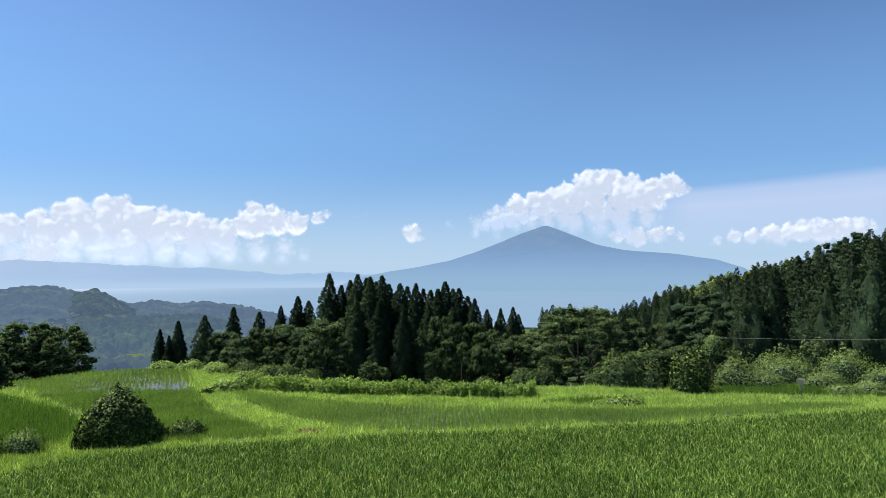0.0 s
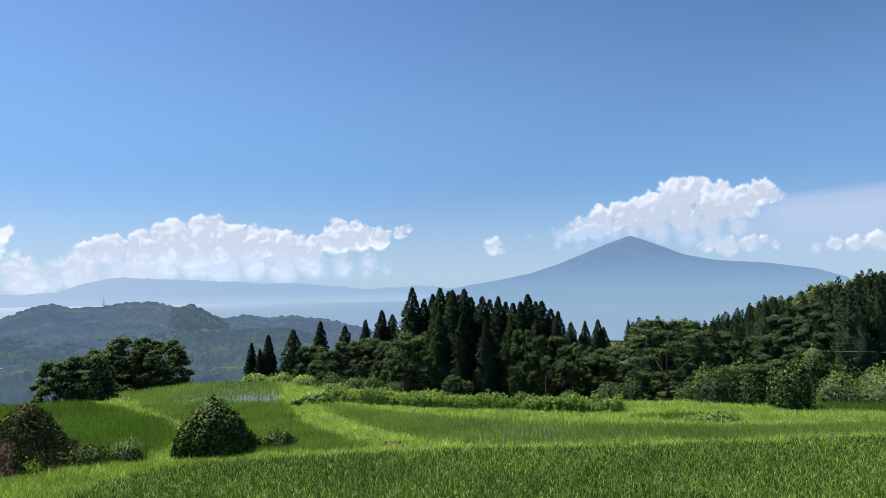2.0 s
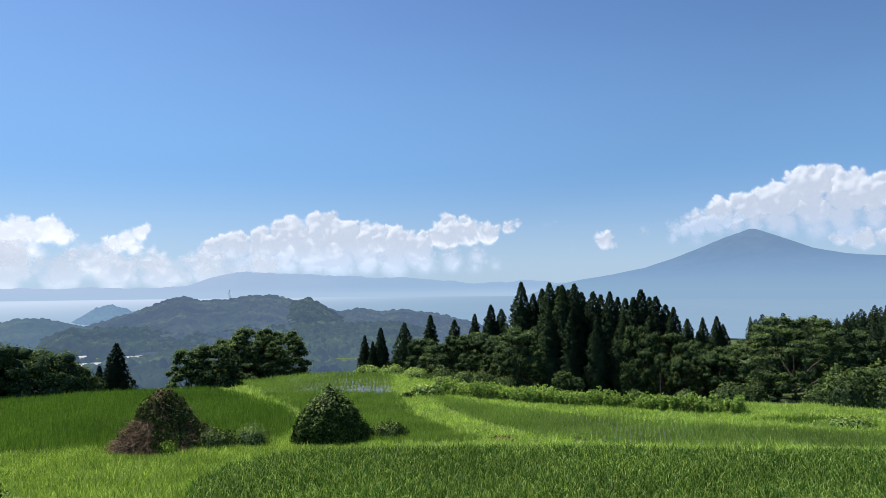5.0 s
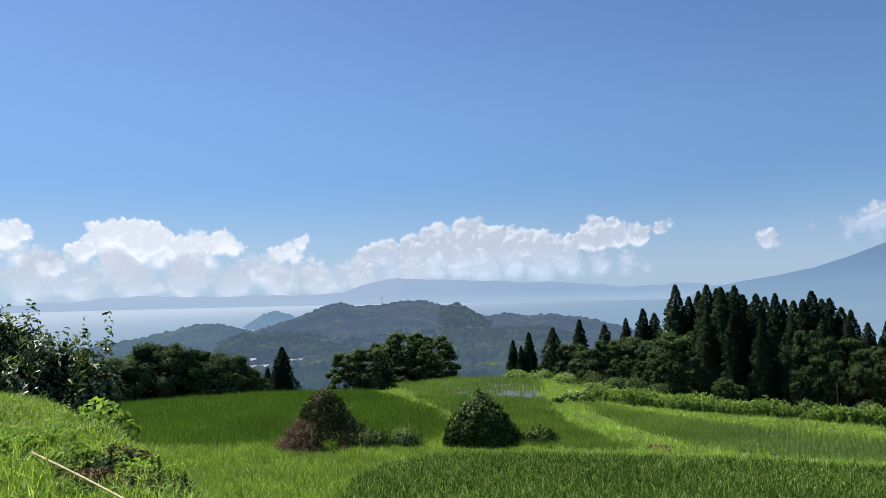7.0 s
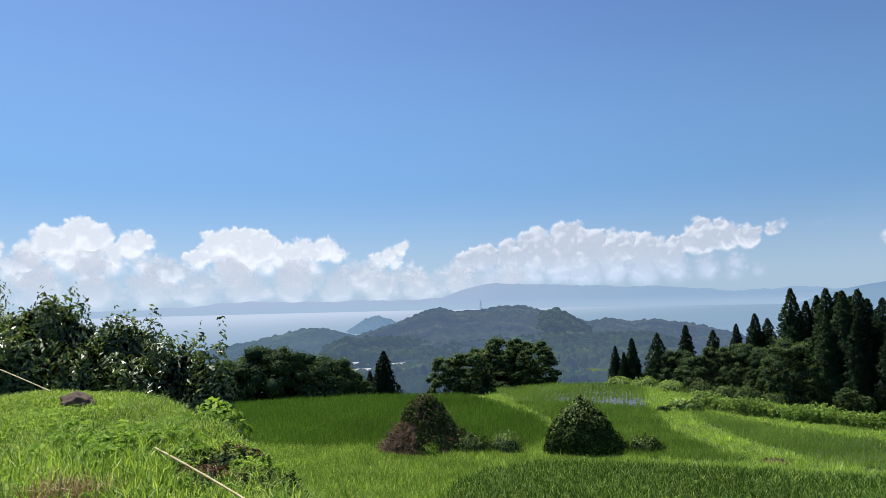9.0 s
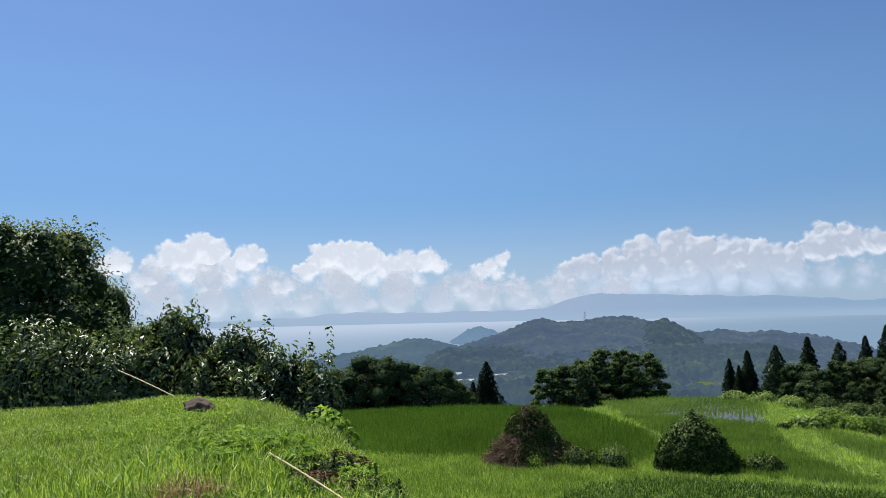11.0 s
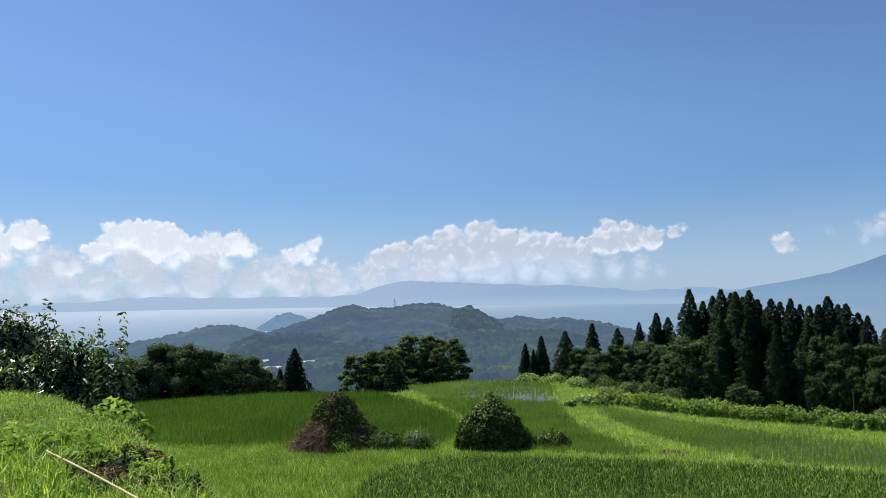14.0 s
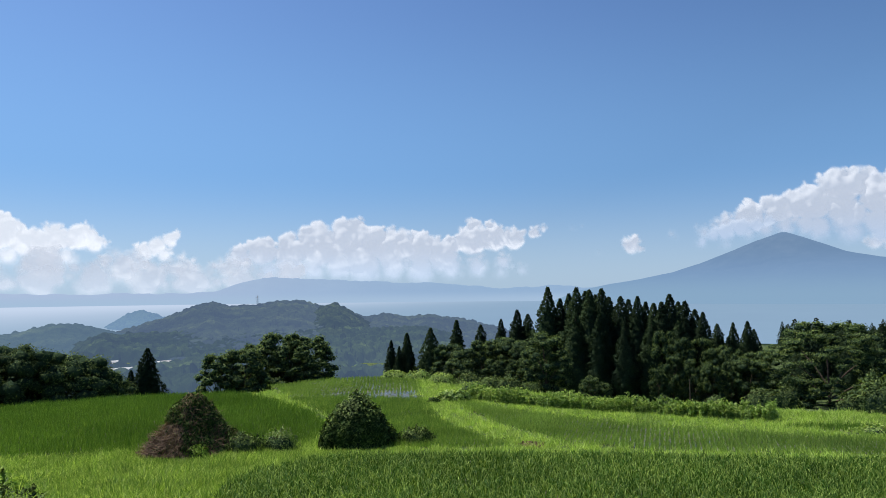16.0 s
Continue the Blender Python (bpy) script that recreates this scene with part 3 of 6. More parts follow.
M_WATER = water_mat()
sheet("paddy_floor", FRONT, 0.05, M_MUD, "muddy floor of a dense rice paddy")
sheet("paddy_floor", LEFT, 0.05, M_MUD, "muddy floor of a deep green rice paddy")
sheet("paddy_water", WET, 0.055, M_WATER, "still water in a thinly planted paddy")
sheet("paddy_water", ROWED, 0.05, M_WATER, "shallow water between planted rice rows")
sheet("paddy_floor", SIDE, 0.05, M_MUD, "muddy floor of a small rice paddy")
sheet("paddy_floor", CORNER, 0.045, M_MUD, "muddy corner of a small rice plot")


def hills_in(poly, row, gap, turn_deg, rng, jitter=0.03):
    """Planting points in rows inside a field."""
    xs, ys = [p[0] for p in poly], [p[1] for p in poly]
    cx, cy, half = (min(xs) + max(xs)) / 2, (min(ys) + max(ys)) / 2, max(max(xs) - min(xs), max(ys) - min(ys)) * 0.75
    u, v = np.meshgrid(np.arange(-half, half, row), np.arange(-half, half, gap))
    u, v = u.ravel(), v.ravel()
    c, s = math.cos(radians(turn_deg)), math.sin(radians(turn_deg))
    u = u + 0.12 * np.sin(v * 0.25 + 1)
    x = cx + u * c - v * s + rng.normal(0, jitter, len(u))
    y = cy + u * s + v * c + rng.normal(0, jitter, len(u))
    keep = inside(x + rng.normal(0, 0.22, len(x)), y + rng.normal(0, 0.22, len(x)), poly)
    return x[keep], y[keep]


def rice(name, poly, row, gap, turn_deg, per, tall, wide, lean, mat, seed, label, z=0.05, simple=False, thin=None, spread=0.05):
    rng = rng_of(seed)
    x, y = hills_in(poly, row, gap, turn_deg, rng)
    if thin is not None:
        keep = rng.uniform(size=len(x)) < thin(x, y)
        x, y = x[keep], y[keep]
    size = 1 + 0.18 * wave(np.stack([x, y], -1), seed + 5, 3, 0.5)
    n = len(x)
    bx, by = np.repeat(x, per) + rng.normal(0, spread, n * per), np.repeat(y, per) + rng.normal(0, spread, n * per)
    base = np.stack([bx, by, np.full(n * per, z)], -1)
    h = np.repeat(size, per) * tall * rng.uniform(0.6, 1.15, n * per)
    v, f = blades(rng, base, h, np.full(n * per, wide) * rng.uniform(0.7, 1.3, n * per), lean, simple, np.arctan2(by, bx) + np.pi / 2)
    return tagged(new(name, mesh_np(name, v, f, mat)), label, "rice", kind="stuff")


# front rice only where it can be seen
FRONT_SEEN = [(x, y) for x, y in FRONT[:12]] + [(38, 40), (21, 28.5), (8, 28), (-8, 27.5)]
rice("front_rice", FRONT_SEEN, 0.30, 0.19, 8, 8, 0.66, 0.03, 0.75, M_RICE, 41, "dense green rice with pale bent leaf tips")
rice("left_rice", LEFT, 0.30, 0.2, 35, 8, 0.55, 0.03, 0.35, M_RICE_LEFT, 42, "dense deep green rice field", simple=True, spread=0.11)
def gaps(x, y):
    """Share of plants that grow: bare water shows in one corner of the paddy."""
    az, r = np.degrees(np.arctan2(-x, y)), np.hypot(x, y)
    bare = np.clip(1 - np.hypot((az - 23.2) / 5.2, (r - 65) / 12.0), 0, 1) ** 0.5
    edge = np.clip(1 - np.abs(az - 20.2) / 0.9, 0, 1) * (r > 57) * (r < 71)
    return np.clip(1.0 + 0.5 * wave(np.stack([x, y], -1), 61, 3, 0.6) - 0.85 * bare - 0.8 * edge, 0.08, 1)


WET_FAR = [(-40.2, 66), (-36.7, 72.5), (-28.6, 77.5), (-25.4, 70.5), (-21.5, 61), (-29, 60.5), (-33, 58)]
WET_NEAR = [(-21.5, 61), (-16.3, 51), (-12, 46.2), (-9.5, 44.3), (-14, 43), (-20.8, 41.8), (-22.5, 46.5), (-26.8, 52.5), (-33, 58), (-29, 60.5)]
rice("wet_rice", WET_FAR, 0.36, 0.19, 22.5, 9, 0.36, 0.028, 0.4, M_RICE_YOUNG, 43, "thin young rice in rows standing in water", 0.055, True, gaps, 0.07)
rice("weedy_rice", WET_NEAR, 0.27, 0.17, 17, 8, 0.46, 0.03, 0.5, M_RICE_WEEDY, 47, "young rice overgrown with weeds in shallow water", 0.055, True, None, 0.08)
rice("rowed_rice", ROWED, 0.31, 0.2, 2.0, 11, 0.36, 0.028, 0.4, M_RICE_YOUNG, 44, "young rice in straight rows with water between", 0.05, True, spread=0.053)
rice("side_rice", SIDE, 0.30, 0.2, 10, 8, 0.5, 0.03, 0.35, M_RICE_LEFT, 45, "green rice in a small far paddy", 0.05, True)
rice("corner_rice", CORNER, 0.30, 0.2, 10, 8, 0.5, 0.03, 0.35, M_RICE_LEFT, 46, "dark green rice in a small plot", 0.045, True)

# grass on every bund and path of the plateau
FIELDS = [FRONT, LEFT, WET, ROWED, SIDE, CORNER]


def meadow(name, count, r0, r1, az0, az1, tall, wide, lean, mat, seed, label, simple, avoid=FIELDS, keep_in=None, per=5, spread=0.1):
    rng = rng_of(seed)
    r = np.sqrt(rng.uniform(r0 * r0, r1 * r1, count))
    a = np.radians(rng.uniform(az0, az1, count))
    x, y = -np.sin(a) * r, np.cos(a) * r
    ok = np.ones(count, bool)
    for poly in avoid:
        ok &= ~inside(x + rng.normal(0, 0.6, count), y + rng.normal(0, 0.6, count), poly)
    if keep_in is not None:
        ok &= keep_in(x, y)
    x, y = x[ok], y[ok]
    n = len(x)
    size = 1 + 0.45 * wave(np.stack([x, y], -1), seed + 5, 3, 0.8)
    bx, by = np.repeat(x, per) + rng.normal(0, spread, n * per), np.repeat(y, per) + rng.normal(0, spread, n * per)
    base = np.stack([bx, by, land(bx, by) - 0.02], -1)
    h = np.repeat(size, per) * tall * rng.uniform(0.5, 1.2, n * per)
    v, f = blades(rng, base, h, np.full(n * per, wide) * rng.uniform(0.7, 1.4, n * per), lean, simple, np.arctan2(by, bx) + np.pi / 2)
    return tagged(new(name, mesh_np(name, v, f, mat)), label, "grass", kind="stuff")


def on_plateau(x, y):
    az = np.degrees(np.arctan2(-x, y))
    return np.hypot(x, y) < np.interp(az, EDGE_AZ, EDGE_R) + 3


meadow("bund_grass", 75000, 26, 86, -36, 56, 0.34, 0.045, 0.7, M_GRASS, 51, "bright yellow-green grass on the paddy bunds", True, keep_in=on_plateau, per=7, spread=0.14)

meadow("edge_grass", 30000, 30, 52, 20, 60, 0.36, 0.035, 0.7, M_EDGE_GRASS, 54, "lush green grass along the paddy's near edge", True, keep_in=on_plateau, per=7, spread=0.14)


meadow("bund_tufts", 5200, 40, 84, -36, 34, 0.52, 0.05, 0.85, M_GRASS, 56, "tall leafy tufts on the paddy bunds", True, keep_in=on_plateau, per=14, spread=0.15)
meadow("edge_tufts", 1500, 30, 45, 24, 52, 0.55, 0.05, 0.9, M_EDGE_GRASS, 55, "tall bright tufts of grass by the paddies", True, keep_in=on_plateau, per=16, spread=0.16)


def on_bank(x, y):
    az = np.degrees(np.arctan2(-x, y))
    hollow = np.hypot(x + 6.15, y - 4.7) / (0.5 + 0.2 * np.sin(5 * np.arctan2(y - 4.7, x + 6.15)))
    return (np.hypot(x, y) < np.interp(az, BANK_AZ, BANK_R) + 3.5) & (hollow > 1) & (np.hypot(x + 6.45, y - 3.32) > 0.22)


meadow("long_grass", 900, 4.5, 9.5, 56, 80, 0.34, 0.009, 0.55, M_BANK_GRASS, 53, "long wild grass blades on the near bank", False, avoid=[], keep_in=on_bank, per=4, spread=0.05)
meadow("bank_grass", 33000, 4.5, 21, 40, 80, 0.23, 0.0075, 0.8, M_BANK_GRASS, 52, "lush sunlit grass on the near bank", False, avoid=[], keep_in=on_bank, per=6, spread=0.04)


# ---- trees ----
def cedar(name, tall, seed, wide=0.17, clumps=300, per=38, fine=1.0):
    """A cedar: straight trunk, a dark inner column, and lobes of upswept needle sprays narrowing to a ragged top."""
    rng = rng_of(seed)
    tree = empty(name, pose(0, 0, 0))
    part("trunk", mesh_np("trunk", *join([tube([(0, 0, -1.5), (0, 0, tall * 0.5), (0, 0, tall * 0.97)], [tall * 0.018, tall * 0.012, 0.02])]), M_BARK), tree)
    lump = lambda z, a: 1 + 0.15 * np.sin(a * 2 + seed + 3 * z) + 0.15 * np.sin(a * 4 - 7 * z + seed * 2) + 0.1 * np.sin(19 * z + 2 * a + seed)
    prof = lambda u: np.minimum(0.62 + 1.5 * u, 1) * np.clip((1.0 - u) / 0.75, 0, 1) ** 0.8
    v, f = ICO[3]
    u = (v[:, 2] + 1) / 2
    a = np.arctan2(v[:, 1], v[:, 0])
    rad = wide * tall * prof(u * 0.92) * lump(u, a) * 0.78 * (1 - u ** 6)
    q = unit(v[:, :2] + 1e-6)
    part("inner_crown", mesh_np("inner_crown", np.stack([q[:, 0] * rad, q[:, 1] * rad, tall * (0.03 + 0.85 * u)], -1), f, M_INNER_SHADE, True), tree)
    chunks, dirs = [], []
    for k in range(clumps):
        u = 0.02 + 0.975 * ((k + 0.5) / clumps) ** 0.9
        a = k * 2.39996 + rng.uniform(-0.5, 0.5)
        rad = wide * tall * float(prof(u) * lump(u, a)) * rng.uniform(0.62, 0.95)
        ball = wide * tall * (0.26 if clumps > 200 else 0.32) * rng.uniform(0.6, 1.35) * min(1.0, 0.1 + 1.7 * (1 - u))
        c = np.array([math.cos(a) * rad, math.sin(a) * rad, tall * (0.03 + 0.95 * u)])
        d = unit(rng.normal(size=(per, 3)) + np.array([math.cos(a), math.sin(a), 0.5]) * 0.7)
        root = c + d * np.array([1, 1, 0.9]) * ball * rng.uniform(0.35, 0.95, (per, 1))
        size = tall * 0.02 * fine * rng.uniform(0.55, 1.3, per) * (1 - 0.45 * u ** 4)
        way = unit(d * 0.8 + np.array([math.cos(a) * 0.45, math.sin(a) * 0.45, 0.35 + 0.7 * u]) + rng.normal(0, 0.35, (per, 3)))
        side = unit(np.cross(way, rng.normal(size=(per, 3)))) * (size * 0.26)[:, None]
        tip, mid = root + way * size[:, None], root + way * size[:, None] * 0.5
        out = unit(d * 0.7 + np.array([math.cos(a), math.sin(a), 0.35]))
        side = side * np.where((np.cross(-side, way) * out).sum(1, keepdims=True) < 0, -1, 1)
        vv = np.stack([root, mid - side, tip, mid + side], 1).reshape(-1, 3)
        i = np.arange(per)[:, None] * 4
        chunks.append((vv, np.concatenate([i + np.array([[0, 1, 2]]), i + np.array([[0, 2, 3]])])))
        dirs.append(np.repeat(out, 4, 0))
    part("crown", soften(mesh_np("crown", *join(chunks), M_CEDAR), np.concatenate(dirs), 0.72), tree)
    return tree


def broadleaf(name, tall, seed, wide=0.5, clumps=26, mat=None, leaf=0.4, per=140, trunk_part=0.25, flat=0.62, limbs=5, core=0.8, fill=0.75, ball=1.0, inside=None):
    """A leafy tree: trunk, limbs and a crown of leaf clumps over darker inner ones."""
    rng = rng_of(seed)
    mat = mat or M_BROAD
    tree = empty(name, pose(0, 0, 0))
    part("trunk", mesh_np("trunk", *join([tube([(0, 0, -1.2), (0.1, 0, tall * 0.2), (0.0, 0.15, tall * 0.55)], [tall * 0.02, tall * 0.015, tall * 0.008])]), M_BARK), tree)
    spots = []
    for k in range(clumps):
        h = rng.uniform(0.0, 1.0)
        a = k * 2.4 + rng.uniform(-0.4, 0.4)
        reach = wide * tall * (0.25 + 0.75 * math.sin(math.pi * min(0.92, 0.22 + 0.72 * h)) ** 0.8) * math.sqrt(rng.uniform(0.4, 1.0)) * 0.75
        spots.append((math.cos(a) * reach, math.sin(a) * reach, tall * (trunk_part + (0.92 - trunk_part) * h), tall * ball * rng.uniform(0.09, 0.16)))
    for x, y, z, r in spots[:limbs]:
        part("limb", mesh_np("limb", *join([tube([(0, 0, z * 0.35), (x * 0.45, y * 0.45, z * 0.72), (x * 0.9, y * 0.9, z)], [tall * 0.011, tall * 0.008, 0.03], 5)]), M_BARK), tree)
    chunks, inner, dirs = [], [], []
    sv, sf2 = ICO[3 if tall > 10 else 2 if clumps < 40 and limbs else 1]
    for x, y, z, r in spots:
        c = np.array([x, y, z])
        inner.append((c + sv * np.array([r, r, r * flat]) * core * (1 + (0.07 if tall > 10 else 0.2) * rng.normal(size=(len(sv), 1))), sf2))
        n = per
        d = unit(rng.normal(size=(n, 3)) + np.array([0, 0, 0.25]))
        at = c + d * np.array([r, r, r * flat]) * rng.uniform(fill, 1.28 if core > 0.6 else 1.12, (n, 1))
        chunks.append(leaves(rng, at, d + rng.normal(0, 0.55, (n, 3)) + np.array([0, 0, 0.5]), leaf * rng.uniform(0.6, 1.4, n) * tall / 9))
        dirs.append(np.repeat(unit(d + 0.5 * unit(c - np.array([0, 0, tall * 0.35]))), 4, 0))
    part("inner_crown", mesh_np("inner_crown", *join(inner), inside or M_INNER_SHADE, True), tree)
    part("crown", soften(mesh_np("crown", *join(chunks), mat), np.concatenate(dirs), 0.62), tree)
    return tree


def plant(kinds, spots, rng, sizes, labels, category, group, broad=1.0):
    """Copies of tree kinds at (azimuth, elevation of the top, distance)."""
    for k, (az, el, r) in enumerate(spots):
        p = far_xyz(az, el, r)
        z = float(land(p.x, p.y)) - 0.2
        kind = (k * 7 + int(abs(az) * 3)) % len(kinds)
        s = (p.z - z) / sizes[kind]
        w = s * broad * rng.uniform(0.85, 1.1)
        ob = copy_thing(kinds[kind], pose(p.x, p.y, z, 0, 0, rng.uniform(0, 360)) @ Matrix.Diagonal((w, w, s, 1)))
        tagged(ob, labels, category, group)


def drop(kinds):
    for ob in kinds:
        for o in (*ob.children_recursive, ob):
            bpy.data.objects.remove(o)


rng = rng_of(71)
CEDARS = [cedar("cedar_tree", 15, 1, 0.15), cedar("cedar_tree", 15, 2, 0.17), cedar("cedar_tree", 15, 3, 0.135)]
GROVE = [(21.83, -3.9, 100), (20.56, -3.3, 100), (21.2, -4.4, 97), (18.65, -2.9, 98), (16.54, -2.3, 104), (14.58, -2.7, 104), (12.94, -2.25, 100), (11.63, -1.5, 98), (10.79, -1.85, 100), (9.16, 0.35, 92),
         (6.9, 0.3, 90), (6.2, 0.0, 94), (5.9, 0.1, 88), (4.95, 0.2, 90), (4.4, -0.5, 96), (3.49, -0.45, 91), (2.9, -0.7, 95), (2.2, -0.45, 90), (1.01, -1.0, 92), (0.4, -0.9, 89), (-0.18, -0.3, 91), (-1.29, -0.85, 93),
         (-2.57, -1.7, 96), (-3.57, -2.6, 98), (-4.67, -2.5, 103), (-5.67, -2.4, 105), (8.2, -0.6, 96), (-6.1, -3.0, 108), (7.5, -0.2, 97), (1.6, -0.9, 97), (-0.8, -0.9, 98), (-2.0, -1.5, 99), (5.4, -0.3, 98), (1.2, -2.2, 82), (-0.8, -2.4, 81), (-2.4, -2.8, 82), (-4.3, -3.6, 84), (3.2, -2.4, 82), (5.2, -2.0, 83), (7.0, -1.8, 84)]
plant(CEDARS, GROVE, rng, (15, 15, 15), "tall dark green cedar in a dense grove", "tree", "cedars of the grove", 1.2)
BROADS = [broadleaf("broadleaf_tree", 9, 11, 0.5, 70, leaf=0.25, per=80, flat=0.66, trunk_part=0.12, core=0.8, fill=0.7, ball=0.72), broadleaf("broadleaf_tree", 9, 12, 0.56, 76, leaf=0.25, per=80, flat=0.66, trunk_part=0.1, core=0.8, fill=0.7, ball=0.7), broadleaf("broadleaf_tree", 9, 13, 0.46, 66, leaf=0.25, per=80, flat=0.66, trunk_part=0.12, core=0.8, fill=0.7, ball=0.72)]
PALE_BROADS = [broadleaf("broadleaf_tree", 9, 24, 0.44, 80, M_CAMPHOR, 0.24, 90, 0.06, 0.66, 4, 0.74, 0.6, 0.66)]
MIXED = [(17.1, -4.2, 92), (15.8, -4.6, 86), (14.4, -3.9, 88), (13.2, -3.7, 90), (12.0, -3.6, 88), (10.9, -3.9, 84), (16.4, -5.4, 84), (13.6, -5.4, 82), (11.6, -5.6, 80), (-5.6, -4.9, 78),
         (-6.4, -4.4, 84), (-15.0, -3.1, 84), (-15.6, -5.9, 68), (-17.2, -5.6, 68), (-20.6, -4.4, 74), (-22.6, -6.3, 70), (-18.6, -5.2, 74), (-13.4, -6.0, 70)]
plant(BROADS, MIXED, rng, (9, 9, 9), "dark green broadleaf tree at the foot of the grove", "tree", "broadleaf trees at the grove")
plant(BROADS, [(0.3, -3.1, 81), (-0.9, -3.6, 80), (-2.3, -3.5, 81), (-3.4, -4.1, 80), (-4.6, -4.2, 80), (-0.3, -5.0, 77), (-1.7, -5.2, 77), (-3.1, -5.5, 76), (-4.4, -5.4, 77), (0.8, -6.0, 76)], rng, (9, 9, 9), "narrow vine-hung tree before the dark cedars", "tree", "broadleaf trees at the grove", 0.62)
plant(PALE_BROADS, [(9.4, -3.15, 76), (5.9, -6.75, 68), (4.9, -7.2, 68)], rng, (9,), "leafy mid-green tree standing before the dark cedars", "tree", "broadleaf trees at the grove", 1.1)
SPREAD = [broadleaf("spreading_tree", 9, 25, 0.86, 150, M_CAMPHOR, 0.2, 100, 0.1, 0.52, 9, 0.7, 0.5, 0.58)]
plant(SPREAD, [(-10.9, -2.2, 77)], rng, (9,), "wide spreading tree with layered feathery foliage", "tree", "broadleaf trees at the grove")
# the wooded hillside
FAR_CEDARS = [cedar("cedar_tree", 15, 4, 0.16, 100, 38, 1.15), cedar("cedar_tree", 15, 5, 0.18, 100, 38, 1.15)]
FAR_BROADS = [broadleaf("broadleaf_tree", 9, 16, 0.5, 42, M_BROAD_SHADED, 0.22, 52, 0.08, 0.72, 0, core=0.84, fill=0.75, ball=0.72), broadleaf("broadleaf_tree", 9, 17, 0.55, 42, M_BROAD_SHADED, 0.22, 52, 0.08, 0.72, 0, core=0.84, fill=0.75, ball=0.72)]
BAMBOOS = [broadleaf("bamboo_clump", 9, 15, 0.3, 14, M_BAMBOO_LEAF, 0.5, 26, 0.3, 0.9, 0)]
SLOPE_C, SLOPE_B, SLOPE_G = [], [], []
SKY_AZ = [-40.0, -32.2, -28.9, -26.3, -22.4, -18.4, -15.4, -14.2]
SKY_EL = [5.37, 3.77, 2.57, 1.52, 0.72, -0.35, -1.73, -2.18]
for k in range(330):
    r = math.sqrt(rng.uniform(80 ** 2, 228 ** 2))
    az = rng.uniform(-39, -8)
    x, y = -math.sin(radians(az)) * r, math.cos(radians(az)) * r
    patch = math.sin(az * 0.7) + math.sin(r * 0.05 + az * 0.3)
    conifer = patch + rng.uniform(-0.7, 0.7) > -0.6
    tall = rng.uniform(10.5, 15.5) if conifer and r < 175 else rng.uniform(7.0, 9.5)
    top = math.degrees(math.atan2(float(land(x, y)) + tall - EYE, r))
    # the skyline of the woods
    top = min(top, float(np.interp(az, SKY_AZ, SKY_EL)) - rng.uniform(-0.1, 0.8))
    if EYE + math.tan(radians(top)) * r - float(land(x, y)) < 4:
        continue
    (SLOPE_G if r > 160 and -27.5 < az < -17 else SLOPE_C if conifer else SLOPE_B).append((az, top, r))
FRONT_SLOPE = [(-22.8, -0.4, 104), (-25.2, 0.8, 108), (-26.8, 1.6, 112), (-30.0, 0.9, 104), (-19.9, -2.4, 98), (-18.0, -2.9, 100), (-21.4, -1.9, 100), (-24.0, -0.9, 100), (-31.8, 0.2, 100), (-28.4, 1.7, 122), (-33.5, 1.5, 104), (-35.5, 2.2, 108), (-37.5, 2.5, 108)]
plant(CEDARS, FRONT_SLOPE, rng, (15, 15, 15), "tall broad cedar at the front of the hillside woods", "tree", "trees of the hillside", 1.2)
plant(PALE_BROADS, [(-28.6, -1.9, 96), (-29.8, -2.8, 94), (-27.2, -3.4, 92), (-23.4, -3.8, 90), (-17.0, -3.5, 92), (-32.8, -2.6, 94), (-20.9, -3.9, 92)], rng, (9,), "leafy tree between the hillside cedars", "tree", "trees of the hillside")
plant(FAR_CEDARS, SLOPE_C, rng, (15, 15), "tall cedar on the wooded hillside", "tree", "trees of the hillside", 1.12)
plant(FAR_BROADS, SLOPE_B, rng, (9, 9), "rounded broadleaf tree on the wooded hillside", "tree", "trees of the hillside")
plant(BAMBOOS, SLOPE_G, rng, (9,), "pale yellow-green bamboo on the hill's crest", "bamboo", "bamboo on the crest")
# trees past the left paddies
LOW_BROADS = [broadleaf("broadleaf_tree", 9, 21, 0.5, 95, M_BROAD, 0.22, 120, 0.02, 0.75, 5, 0.82, 0.7, 0.85), broadleaf("broadleaf_tree", 9, 22, 0.56, 100, M_BROAD, 0.22, 120, 0.02, 0.72, 5, 0.8, 0.65, 0.82)]
FEATHERY = [broadleaf("broadleaf_tree", 9, 26, 0.52, 160, M_CAMPHOR, 0.23, 75, 0.02, 0.65, 6, 0.78, 0.4, 0.56), broadleaf("broadleaf_tree", 9, 27, 0.56, 170, M_CAMPHOR, 0.23, 75, 0.02, 0.6, 6, 0.74, 0.35, 0.55)]
plant(FEATHERY, [(30.6, -2.85, 88), (28.8, -3.15, 90), (33.4, -4.2, 84), (35.1, -4.5, 84), (31.9, -3.7, 90), (29.6, -3.9, 86)], rng, (9, 9), "leafy tree by the edge of the paddies", "tree", "trees past the paddies")
plant(LOW_BROADS, [(49.4, -3.35, 96), (47.6, -3.5, 97), (45.8, -4.1, 98), (44.4, -4.45, 98), (43.2, -5.2, 100), (50.8, -4.0, 98), (52.2, -4.4, 95)], rng, (9, 9), "dark rounded tree beyond the deep green paddy", "tree", "trees past the paddies")
